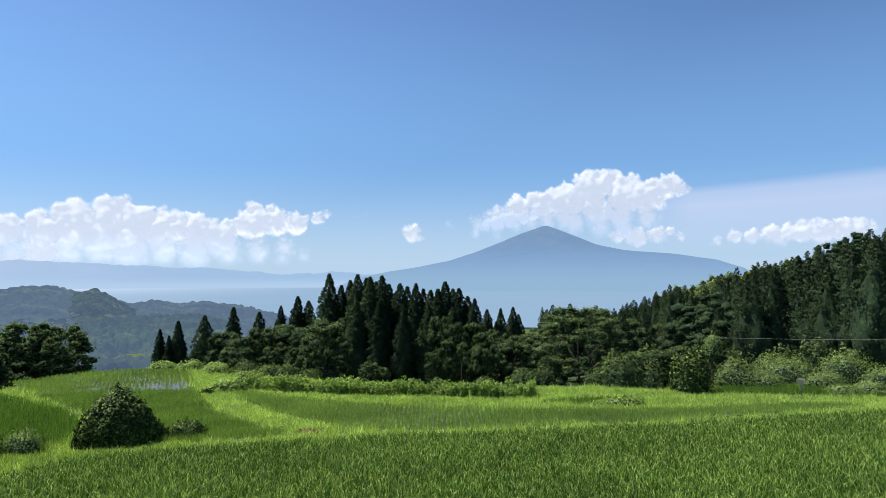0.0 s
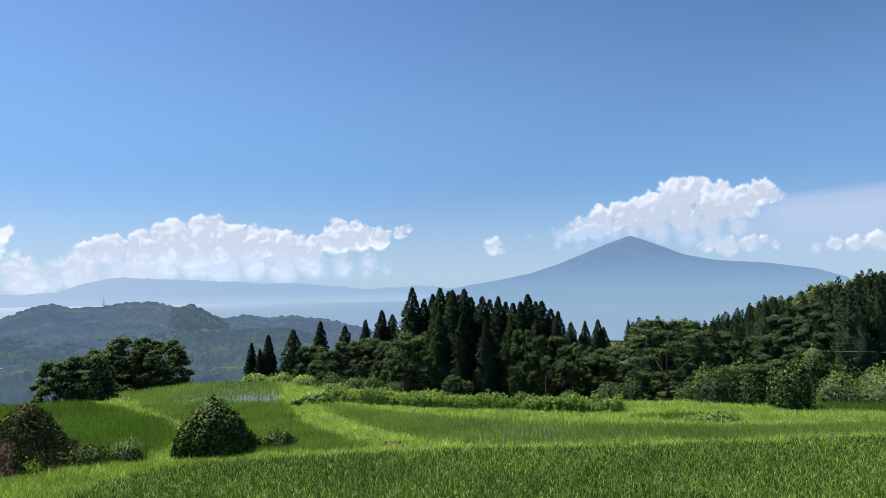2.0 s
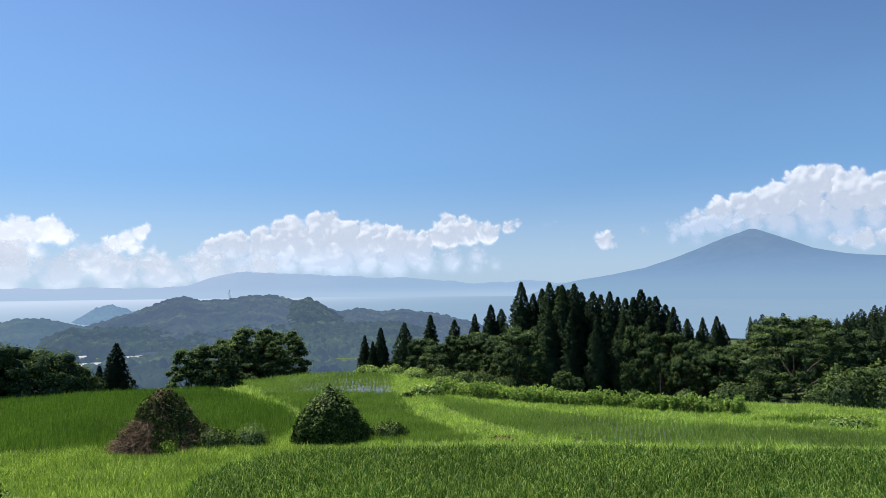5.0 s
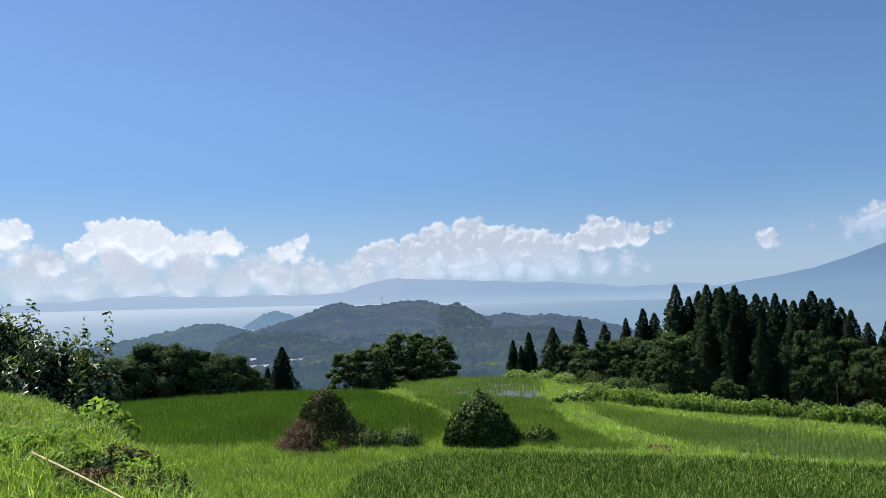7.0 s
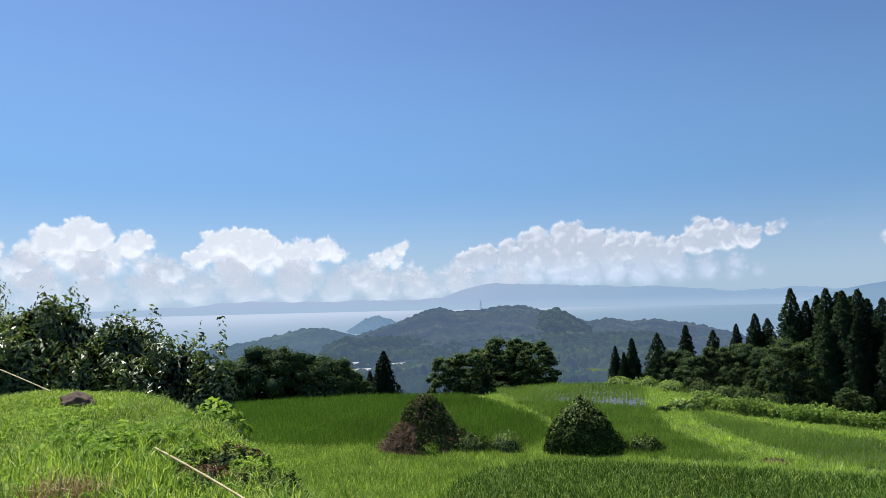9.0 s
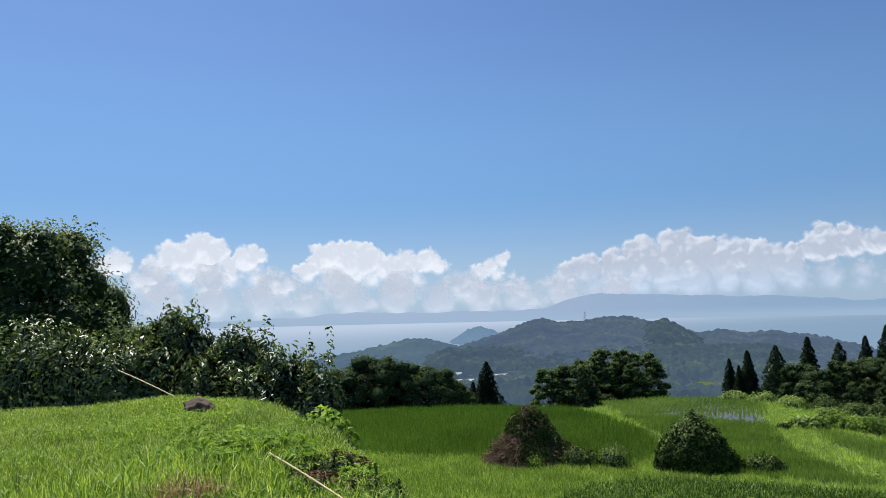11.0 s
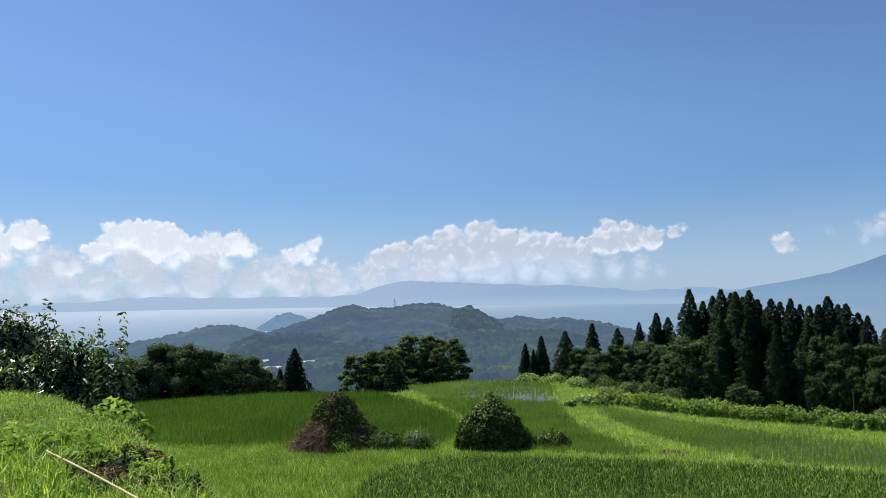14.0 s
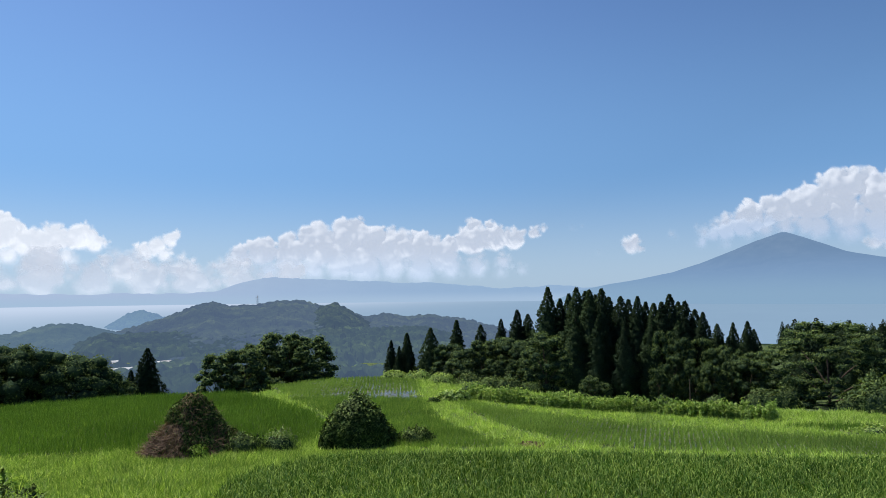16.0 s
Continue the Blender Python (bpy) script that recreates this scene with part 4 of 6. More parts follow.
plant(CEDARS, [(40.29, -4.0, 105), (41.4, -5.6, 110)], rng, (15, 15, 15), "lone cone-shaped cedar beyond the paddy", "tree", "trees past the paddies", 1.4)
drop(LOW_BROADS + FEATHERY + BROADS + PALE_BROADS + SPREAD + CEDARS + FAR_CEDARS + FAR_BROADS + BAMBOOS)


# ---- bushes, heaps and thickets ----
def dome_points(rng, n, rx, ry, h, seed, power=0.8):
    """Points and normals on a lumpy dome, a little inside and outside of its skin."""
    d = rng.normal(size=(n, 3))
    d[:, 2] = np.abs(d[:, 2]) * 1.1
    d = unit(d)
    swell = 1 + 0.2 * wave(d, seed, 4, 3.0)
    skin = np.stack([d[:, 0] * rx, d[:, 1] * ry, np.power(d[:, 2], power) * h], -1) * swell[:, None]
    return skin, unit(d / np.array([rx, ry, h]) + 1e-6)


def bush(name, x, y, rx, ry, h, mat, n, size, seed, label, spires=0, stems=3, slim=0.6, sink=0.1, lumps=5, power=0.8, shoot=0.0, post=0.0, core=0.72):
    """A leafy bush: a few stems, a dark inner body, and leaves all over it."""
    rng = rng_of(seed)
    z = float(land(x, y)) - sink
    thing = tagged(empty(name, pose(x, y, z)), label, "bush")
    for k in range(stems):
        a = rng.uniform(0, 6.28)
        part("stem", mesh_np("stem", *join([tube([(0.1 * math.cos(a), 0.1 * math.sin(a), -0.2), (rx * 0.3 * math.cos(a), ry * 0.3 * math.sin(a), h * 0.45), (rx * 0.5 * math.cos(a), ry * 0.5 * math.sin(a), h * 0.75)], [0.05, 0.035, 0.015], 5)]), M_BARK), thing)
    if post:
        part("post", mesh_np("post", *join([tube([(0, 0, -post), (0.05, 0, h * 0.5)], [0.12, 0.09], 6)]), M_BARK), thing)
    domes = [(0, 0, 0.9)] + [(rng.uniform(-0.55, 0.55) * rx, rng.uniform(-0.55, 0.55) * ry, rng.uniform(0.55, 1.0)) for _ in range(lumps)]
    chunks, inner = [], []
    v, f = ICO[3]
    for k, (ox, oy, s) in enumerate(domes):
        w = 1.0 if k == 0 else 0.5
        q = np.stack([v[:, 0] * rx * w, v[:, 1] * ry * w, np.sign(v[:, 2]) * np.abs(v[:, 2]) ** power * h * s], -1) * (core * (1 + 0.12 * wave(v, seed + k, 3, 3.0)))[:, None]
        q[:, 2] = np.maximum(q[:, 2], -0.1)
        inner.append((q + np.array([ox, oy, 0]), f))
        m = int(n * (0.45 if k == 0 else 0.55 / max(1, lumps)))
        p, nrm = dome_points(rng, m, rx * w, ry * w, h * s, seed + k, power)
        p = p * rng.uniform(0.68, 1.12, (m, 1)) + np.array([ox, oy, 0])
        chunks.append(leaves(rng, p, nrm + rng.normal(0, 0.33, (m, 3)) + np.array([0, 0, 0.18]), size * rng.uniform(0.6, 1.35, m), 0.25, slim))
    for k in range(spires):
        # upright shoots with leaves up both sides
        a, q = rng.uniform(0, 6.28), math.sqrt(rng.uniform(0, 0.8))
        c = np.array([math.cos(a) * rx * q, math.sin(a) * ry * q, h * math.sqrt(1 - q * q) * 0.85])
        tall = rng.uniform(0.4, 1.0) * (shoot or h * 0.32)
        way = unit(np.array([rng.normal(0, 0.16), rng.normal(0, 0.16), 1]))
        m = 24 if shoot else 16
        u = rng.uniform(0.1, 1.0, m)
        aa = rng.uniform(0, 6.28, m)
        out = np.stack([np.cos(aa), np.sin(aa), np.full(m, 0.5)], -1)
        chunks.append(tube([c - way * 0.15, c + way * tall], [0.02, 0.01], 4))
        if shoot:
            # leaves in whorls that point up and outwards
            root = c + way * (tall * u)[:, None]
            aim = unit(out + np.array([0, 0, 0.35]) + rng.normal(0, 0.2, (m, 3)))
            ln = (size * 1.25 * rng.uniform(0.7, 1.15, m))[:, None]
            wide = unit(np.cross(aim, rng.normal(size=(m, 3)))) * ln * 0.19
            vv = np.stack([root, root + aim * ln * 0.5 - wide, root + aim * ln, root + aim * ln * 0.5 + wide], 1).reshape(-1, 3)
            q = np.arange(m)[:, None] * 4
            chunks.append((vv, np.concatenate([q + np.array([[0, 1, 2]]), q + np.array([[0, 2, 3]])])))
        else:
            chunks.append(leaves(rng, c + way * (tall * u)[:, None] + out * size * 0.4, out + rng.normal(0, 0.5, (m, 3)), size * rng.uniform(0.7, 1.2, m), 0.2, slim))
    part("inner_foliage", mesh_np("inner_foliage", *join(inner), M_DRY if mat is M_DRY else M_INNER_SHADE, True), thing)
    fv, ff = join(chunks)
    part("foliage", soften(mesh_np("foliage", fv, ff, mat), unit((fv - np.array([0, 0, 0.25 * h])) / np.array([rx, ry, h])), 0.35), thing)
    return thing


def mound(name, x, y, lobes, mat, leaf, dense, seed, label, core=0.76, shoots=0):
    """A bush grown from several lobes (right, away, half-widths, height), as one walks up to it: a dark inner body per lobe, leaves over the whole skin."""
    rng = rng_of(seed)
    thing = tagged(empty(name, pose(x, y, float(land(x, y)) - 0.1, 0, 0, math.degrees(math.atan2(-x, y)))), label, "bush")
    v, f = ICO[3]
    inner, chunks = [], []
    for k, (cx, cy, rx, ry, h) in enumerate(lobes):
        c, size = np.array([cx, cy, 0]), np.array([rx, ry, h])
        q = v * size * (core * (1 + 0.14 * wave(v, seed + k, 3, 3.5)))[:, None]
        q[:, 2] = np.maximum(q[:, 2], -0.1)
        inner.append((q + c, f))
        n = int(dense * 2 * math.pi * ((rx * ry) ** 1.6 / 3 + (rx * h) ** 1.6 / 3 + (ry * h) ** 1.6 / 3) ** 0.625)
        d = rng.normal(size=(n, 3))
        d[:, 2] = np.abs(d[:, 2])
        d = unit(d)
        p = d * size * (1 + 0.16 * wave(d, seed + k, 3, 3.5) + rng.uniform(-0.24, 0.08, n))[:, None] + c
        out = np.ones(n, bool)
        for ox, oy, px, py, ph in lobes[:k] + lobes[k + 1:]:
            out &= (((p - np.array([ox, oy, 0])) / (np.array([px, py, ph]) * 0.78)) ** 2).sum(1) > 1
        p, d = p[out], d[out] / size
        chunks.append(leaves(rng, p, unit(d) + rng.normal(0, 0.3, p.shape) + np.array([0, 0, 0.3]), leaf * rng.uniform(0.6, 1.4, len(p)), 0.25, 0.65))
        for _ in range(int(shoots * rx)):
            t, up = rng.uniform(0, 6.28), rng.uniform(0.5, 0.98)
            root = c + np.array([math.cos(t), math.sin(t), 0]) * size * math.sqrt(1 - up * up) + np.array([0, 0, h * up])
            way = unit(np.array([rng.normal(0, 0.4), rng.normal(0, 0.4), 1.0]))
            ln = rng.uniform(0.2, 0.5)
            chunks.append(tube([root - way * 0.1, root + way * ln], [0.012, 0.005], 4))
            u = rng.uniform(0.2, 1.0, 8)[:, None]
            chunks.append(leaves(rng, root + way * ln * u + rng.normal(0, 0.05, (8, 3)), rng.normal(size=(8, 3)) + np.array([0, 0, 0.8]), leaf * rng.uniform(0.6, 1.1, 8), 0.25, 0.6))
    part("inner_foliage", mesh_np("inner_foliage", *join(inner), M_INNER_SHADE, True), thing)
    fv, ff = join(chunks)
    part("foliage", soften(mesh_np("foliage", fv, ff, mat), unit(fv - np.array([0.2, 0.2, 1.2])), 0.5), thing)
    return thing


mound("vine_covered_bush", -19.2, 42.0, [(-0.1, 0.2, 1.9, 1.8, 3.1), (0.0, 0.2, 1.3, 1.2, 3.5), (-1.0, 0.0, 1.05, 1.1, 2.8), (-1.6, -0.2, 0.85, 0.9, 1.9), (-1.95, -0.2, 0.55, 0.7, 1.0), (0.95, 0.1, 1.1, 1.2, 2.7), (1.75, 0.3, 0.85, 0.9, 1.5), (2.35, 0.4, 0.6, 0.7, 0.85)],
      M_KUDZU, 0.18, 190, 101, "dark rounded bush covered in broad vine leaves", shoots=7)
bush("low_bush", -16.0, 44.2, 1.25, 1.0, 1.15, M_KUDZU, 2200, 0.15, 102, "low leafy bush beside the vine-covered bush", 5)
bush("low_bush", -25.6, 38.8, 1.5, 1.1, 1.4, M_KUDZU, 2600, 0.15, 103, "dark scrubby bush beside the dead heap", 4)
bush("low_bush", -23.6, 39.9, 1.25, 0.9, 1.5, M_THICKET, 1500, 0.12, 104, "small grey-green scrub at the paddy's edge", 8)
bush("low_bush", -27.2, 36.4, 0.95, 0.6, 1.0, M_WEED, 1100, 0.14, 105, "bright weeds at the foot of the dead heap", 3)


def dead_heap(x, y):
    """A lopsided heap of earth and dead stalks: bare and brown on one slope, overgrown with vines down the other."""
    rng = rng_of(111)
    thing = tagged(empty("overgrown_heap", pose(x, y, float(land(x, y)) - 0.1, 0, 0, math.degrees(math.atan2(-x, y)))), "lopsided heap of brown dead stalks half overgrown with vines", "brush heap")
    h = 3.9

    def height(px, py):
        left, right = np.clip(-(px + 0.3), 0, None) / 3.0, np.clip(px + 0.3, 0, None) / 3.9
        d = np.hypot(left + right, py / np.interp(px, [-3, -0.3, 3.6], [1.6, 2.2, 1.4]))
        rough = wave(np.stack([px, py], -1), 112, 4, 1.6)
        return h * np.clip(1 - d, 0, 1) ** 1.05 * (1 + 0.16 * rough) + 0.15 * rough * (d < 1.0) - 0.3 * (d >= 1.0)
    gx, gy = np.meshgrid(np.linspace(-3.6, 4.1, 78), np.linspace(-2.6, 2.6, 54))
    n, m = gx.shape
    i, j = np.meshgrid(np.arange(n - 1), np.arange(m - 1), indexing="ij")
    f = np.stack([i * m + j, i * m + j + 1, (i + 1) * m + j + 1, (i + 1) * m + j], -1).reshape(-1, 4)
    part("body", mesh_np("body", np.stack([gx, gy, height(gx, gy)], -1).reshape(-1, 3), f, M_EARTH, True), thing, "bare brown earth and stalks")

    def skin(count):
        px, py = rng.uniform(-3.3, 3.8, count), rng.uniform(-2.4, 2.4, count)
        z = height(px, py)
        slope = np.stack([-(height(px + 0.1, py) - z) / 0.1, -(height(px, py + 0.1) - z) / 0.1, np.ones(count)], -1)
        steep = np.linalg.norm(slope, axis=1)
        ok = (z > 0.02) & (rng.uniform(size=count) < steep / 3.2)
        return np.stack([px, py, z], -1)[ok], unit(slope)[ok]

    def brown(p):
        patchy = 0.5 * wave(p, 113, 3, 1.5)
        return ((p[:, 0] < -0.9 + 1.3 * patchy) & (p[:, 2] < 2.1 + 1.3 * patchy)) | ((p[:, 2] < 0.45 + 0.4 * patchy) & (p[:, 0] < 1.2))
    p, nrm = skin(26000)
    keep = brown(p) | (rng.uniform(size=len(p)) < 0.25)
    p, nrm = p[keep], nrm[keep]
    way = unit(np.array([-0.15, -0.1, -0.6]) + nrm * 0.5 + rng.normal(0, 0.65, p.shape))
    ln = rng.uniform(0.2, 0.75, len(p))[:, None]
    side = unit(np.cross(way, nrm)) * 0.02
    vv = np.stack([p + nrm * 0.04 - side, p + nrm * 0.04 + side, p + nrm * 0.12 + way * ln], 1).reshape(-1, 3)
    part("dead_thatch", mesh_np("dead_thatch", vv, np.arange(len(vv)).reshape(-1, 3), M_DRY), thing, "dry brown hanging stalks")
    p, nrm = skin(42000)
    keep = ~brown(p) | (rng.uniform(size=len(p)) < 0.06)
    p, nrm = p[keep], nrm[keep]
    part("vine", mesh_np("vine", *leaves(rng, p + nrm * (rng.uniform(0.0, 0.25, len(p)) + 0.18 * wave(p, 114, 3, 2.5))[:, None], nrm + rng.normal(0, 0.5, p.shape) + np.array([0, 0, 0.3]), 0.16 * rng.uniform(0.6, 1.4, len(p)), 0.25, 0.6), M_KUDZU), thing, "dark vine leaves")
    # withered vines tangled over the peak
    chunks = []
    for _ in range(46):
        a, b = rng.uniform(-1.5, 0.6), rng.uniform(-1.2, 0.8)
        line = []
        for u in np.linspace(0, 1, 7):
            qx, qy = a + (rng.uniform(-0.5, 0.1)) * u * 1.5, b - 0.9 * u
            line.append((qx, qy, float(height(np.array([qx]), np.array([qy]))[0]) + 0.12 + 0.16 * math.sin(3.1 * u)))
        chunks.append(tube(line, [0.016] * 7, 4))
    part("withered_vine", mesh_np("withered_vine", *join(chunks), M_STRAW), thing, "pale withered vines")


dead_heap(-28.4, 37.9)
bush("weed_clump", -8.4, 45.2, 1.0, 0.5, 0.42, M_DRY, 350, 0.2, 106, "low clump of brown withered weeds on the path", 0, 0)
bush("weed_clump", -10.6, 46.8, 0.9, 0.6, 0.4, M_WEED, 350, 0.2, 107, "low green weeds on the grassy path", 0, 0)
bush("broad_leaved_clump", -18.6, 61.4, 1.7, 0.9, 1.25, M_CROP, 1000, 0.32, 108, "bright clump of large pale leaves by the path", 0, 1)
bush("round_bush", -18.4, 65.5, 1.15, 1.0, 1.5, M_CROP, 900, 0.16, 109, "small round grey-green bush behind the path", 0, 1)
bush("weed_clump", -20.0, 60.2, 0.7, 0.45, 0.7, M_KUDZU, 300, 0.2, 110, "dark weeds at the path's edge", 0, 0)
bush("round_bush", 21.4, 61.0, 1.75, 1.5, 3.7, M_KUDZU, 3600, 0.26, 121, "upright dark bush standing by the grass strip", 6)
bush("shrub", 16.6, 65.5, 2.3, 1.8, 3.5, M_BROAD, 2600, 0.32, 122, "dark leafy shrub before the woods", 6)
bush("shrub", 19.2, 66.5, 2.2, 1.8, 3.7, M_BROAD, 2400, 0.32, 123, "dark leafy shrub before the woods", 6)
bush("vine_covered_post", 24.9, 65.5, 0.9, 0.9, 1.9, M_THICKET, 1900, 0.17, 124, "tall post with a round head of vine leaves", 2, 0, sink=-3.0, post=3.3)
bush("weed_clump", 13.8, 55.0, 1.9, 0.9, 0.75, M_CROP, 900, 0.22, 126, "low mound of pale weeds on the grass strip", 4, 0)
for k, (az, r, rx, h) in enumerate([(-22.6, 69.5, 2.2, 2.6), (-24.3, 70, 2.0, 1.5), (-26.0, 73, 3.4, 2.6), (-28.2, 71.5, 2.4, 1.6), (-29.8, 75, 3.4, 3.2), (-32.2, 74, 2.8, 2.0), (-34.4, 77.5, 3.6, 3.3), (-37.5, 78, 3.4, 2.6), (-29.3, 69.0, 1.3, 0.9), (-25.2, 75, 2.6, 3.2), (-31.2, 70.5, 1.6, 1.1)]):
    bush("vine_thicket", -math.sin(radians(az)) * r, math.cos(radians(az)) * r, rx, 1.6, h, M_THICKET, 3000, 0.19, 130 + k, "pale green vine thicket along the foot of the woods", 3, 1)
for k, (az, r, rx, h) in enumerate([(19.6, 80, 1.7, 1.5), (17.8, 77, 1.6, 1.5), (21.6, 81.5, 1.8, 1.2), (13.8, 73, 1.6, 1.5), (12.4, 72, 1.5, 1.6), (10.6, 71, 1.2, 1.4), (0.4, 66, 0.7, 1.1), (-3.2, 67, 0.9, 1.3), (-6.6, 69, 1.6, 2.0), (-12.4, 68, 1.5, 2.0), (-14.4, 66.5, 1.9, 3.0), (-8.4, 74, 2.0, 2.6), (15.4, 80, 2.0, 2.2), (-16.4, 67, 1.6, 2.6)]):
    bush("undergrowth_bush", -math.sin(radians(az)) * r, math.cos(radians(az)) * r, rx, 1.3, h, M_BROAD if k > 2 else M_CROP, 1500, 0.22, 150 + k, "leafy undergrowth at the edge of the grove", 3, 1)

for k, (az, r, rx, h) in enumerate([(-17.5, 78, 2.6, 3.4), (-20, 80, 2.6, 3.8), (-22, 79, 2.4, 3.2), (-24, 81, 2.6, 4.2), (-26, 80, 2.4, 3.4), (-28, 82, 2.8, 4.4), (-30, 81, 2.6, 3.6), (-32, 83, 2.8, 4.2), (-34, 83, 2.8, 4.0), (-36.5, 84, 2.8, 4.2), (-15.5, 77, 2.4, 3.0)]):
    bush("undergrowth_bush", -math.sin(radians(az)) * r, math.cos(radians(az)) * r, rx, 1.6, h, M_BROAD, 900, 0.36, 400 + k, "leafy undergrowth at the foot of the hillside woods", 3, 1)

# ---- the crop strip ----
def crop_strip(path, deep, tall, count, seed):
    rng = rng_of(seed)
    px, py = [p[0] for p in path], [p[1] for p in path]
    u = rng.uniform(0, 1, count) * (len(path) - 1)
    x = np.interp(u, range(len(path)), px)
    y = np.interp(u, range(len(path)), py) + rng.uniform(0, 1, count) * deep
    z = land(x, y)
    h = tall * (1 + 0.5 * wave(np.stack([x, y], -1), seed, 3, 1.3)) * rng.uniform(0.55, 1.25, count)
    per = 16
    k = rng.uniform(0.15, 1.0, (count, per))
    a = rng.uniform(0, 6.28, (count, per))
    out = np.stack([np.cos(a), np.sin(a), np.full_like(a, 1.1)], -1).reshape(-1, 3)
    root = np.stack([np.repeat(x, per), np.repeat(y, per), (z[:, None] + k * h[:, None]).ravel()], -1)
    v1 = leaves(rng, root + out * np.array([0.12, 0.12, 0.03]), out + rng.normal(0, 0.4, out.shape), 0.27 * rng.uniform(0.6, 1.3, len(root)), 0.3, 0.5)
    v2 = blades(rng, np.stack([x, y, z], -1), h, np.full(count, 0.05), 0.08, True)
    tagged(new("crop_plants", mesh_np("crop_plants", *join([v1, v2]), M_CROP)), "row of tall leafy green crop plants", "crop", kind="stuff")


crop_strip([(-17.6, 62.2), (-13.8, 61.0), (-9, 59.6), (-4, 58.6), (2, 58.3), (7.6, 57.9)], 2.2, 0.95, 1250, 161)


# ---- the near bank ----
def at_dir(az, r):
    return -math.sin(radians(az)) * r, math.cos(radians(az)) * r


SHRUBS = [(64.5, 20.0, 10.3, 0.75), (63.5, 19.8, 9.95, 0.7), (65.6, 20.2, 9.95, 0.8), (62.5, 19.6, 9.55, 0.7), (59.4, 19.2, 9.75, 0.75), (60.5, 19.2, 9.5, 0.7), (58.4, 19.0, 9.4, 0.65), (56.0, 18.2, 9.35, 0.7), (55.0, 18.0, 9.1, 0.6), (57.0, 18.2, 9.1, 0.6), (53.4, 17.5, 8.95, 0.6), (54.3, 17.6, 8.85, 0.55), (61.4, 19.0, 9.2, 0.7),
          (62.2, 18.6, 9.0, 0.9), (58.8, 17.8, 8.75, 0.8), (65.6, 19.2, 9.4, 0.95), (67.6, 19.6, 9.5, 1.1), (70.0, 20.5, 9.8, 1.3), (73.0, 21.5, 10.2, 1.6), (66.3, 21.0, 9.8, 1.0)]
for k, (az, r, top, rx) in enumerate(SHRUBS):
    x, y = at_dir(az, r)
    bush("evergreen_shrub", x, y, rx * 1.15, rx * 1.15, top - float(land(x, y)) - 0.05, M_SHRUB, 8200, 0.135, 170 + k, "glossy dark evergreen shrub with upright leafy shoots", 60, 3, 0.42, shoot=0.6)
rng = rng_of(75)
TREE = broadleaf("broadleaf_tree", 12, 19, 0.34, 150, M_OLIVE, 0.11, 400, 0.05, 0.95, 4, 0.55, 0.3, 0.62, M_INNER_LEAFY)
for az, r, wide, tall in ((74.6, 30, 1.12, 1.12), (70.6, 33, 0.8, 1.0), (67.6, 32, 0.8, 0.84)):
    x, y = at_dir(az, r)
    tagged(copy_thing(TREE, pose(x, y, float(land(x, y)), 0, 0, az * 40) @ Matrix.Diagonal((wide, wide, tall, 1))), "dense small-leaved tree beyond the near bank", "tree", "trees by the bank")
drop([TREE])
x, y = at_dir(53.4, 11.0)
bush("broad_leaved_weed", x, y, 0.6, 0.45, 0.6, M_WEED, 900, 0.1, 181, "bright broad-leaved weed on the bank's edge", 0, 3, 0.75)
for k, (az, r, rx, h) in enumerate([(55.2, 8.1, 0.36, 0.26), (52.6, 8.0, 0.42, 0.3), (50.2, 7.5, 0.4, 0.3), (54.6, 7.3, 0.3, 0.2), (51.6, 7.0, 0.34, 0.22), (49.0, 6.9, 0.34, 0.26)]):
    x, y = at_dir(az, r)
    bush("scrub_clump", x, y, rx, rx * 0.8, h, M_WEED if k == 2 else M_KUDZU, 900, 0.045, 185 + k, "dark tangled scrub on the edge of the bank", 5, 0)
for k, (az, r, rx, h) in enumerate([(53.6, 7.7, 0.4, 0.2), (51.0, 7.3, 0.4, 0.22), (51.6, 8.2, 0.4, 0.27)]):
    x, y = at_dir(az, r)
    bush("dead_scrub", x, y, rx, rx * 0.7, h, M_DRY, 700, 0.09, 197 + k, "brown withered twigs among the bank's scrub", 0, 0, 0.22)


def weed_patch(cx, cy, rad, count, size, tall, mat, seed, label):
    rng = rng_of(seed)
    x, y = cx + rng.normal(0, rad, count), cy + rng.normal(0, rad * 0.6, count)
    hgt = tall * rng.uniform(0.3, 1.0, count) * (1 + 0.4 * wave(np.stack([x, y], -1), seed, 2, 2.0))
    per = 5
    a = (rng.uniform(0, 6.28, count)[:, None] + np.arange(per)[None] * 1.256).ravel()
    out = np.stack([np.cos(a), np.sin(a), np.zeros(len(a))], -1)
    s = size * np.repeat(rng.uniform(0.6, 1.3, count), per)
    at = np.repeat(np.stack([x, y, land(x, y) + hgt], -1), per, 0) + out * s[:, None] * 0.5
    v1 = leaves(rng, at, np.array([0, 0, 1.0]) + out * 0.4 + rng.normal(0, 0.2, out.shape), s, 0.2, 0.6)
    tagged(new("weeds", mesh_np("weeds", *v1, mat)), label, "weeds", kind="stuff")


weed_patch(-8.0, 4.7, 0.6, 300, 0.1, 0.3, M_WEED, 191, "patch of broad-leaved bright green weeds")
weed_patch(-9.0, 4.6, 2.6, 700, 0.045, 0.17, M_WEED, 193, "low small-leaved weeds through the grass")
weed_patch(-12.5, 6.4, 2.4, 220, 0.06, 0.17, M_WEED, 194, "broad-leaved weeds along the bank's crest")
weed_patch(-11.5, 5.2, 2.0, 260, 0.07, 0.19, M_WEED, 192, "scattered broad-leaved weeds in the grass")


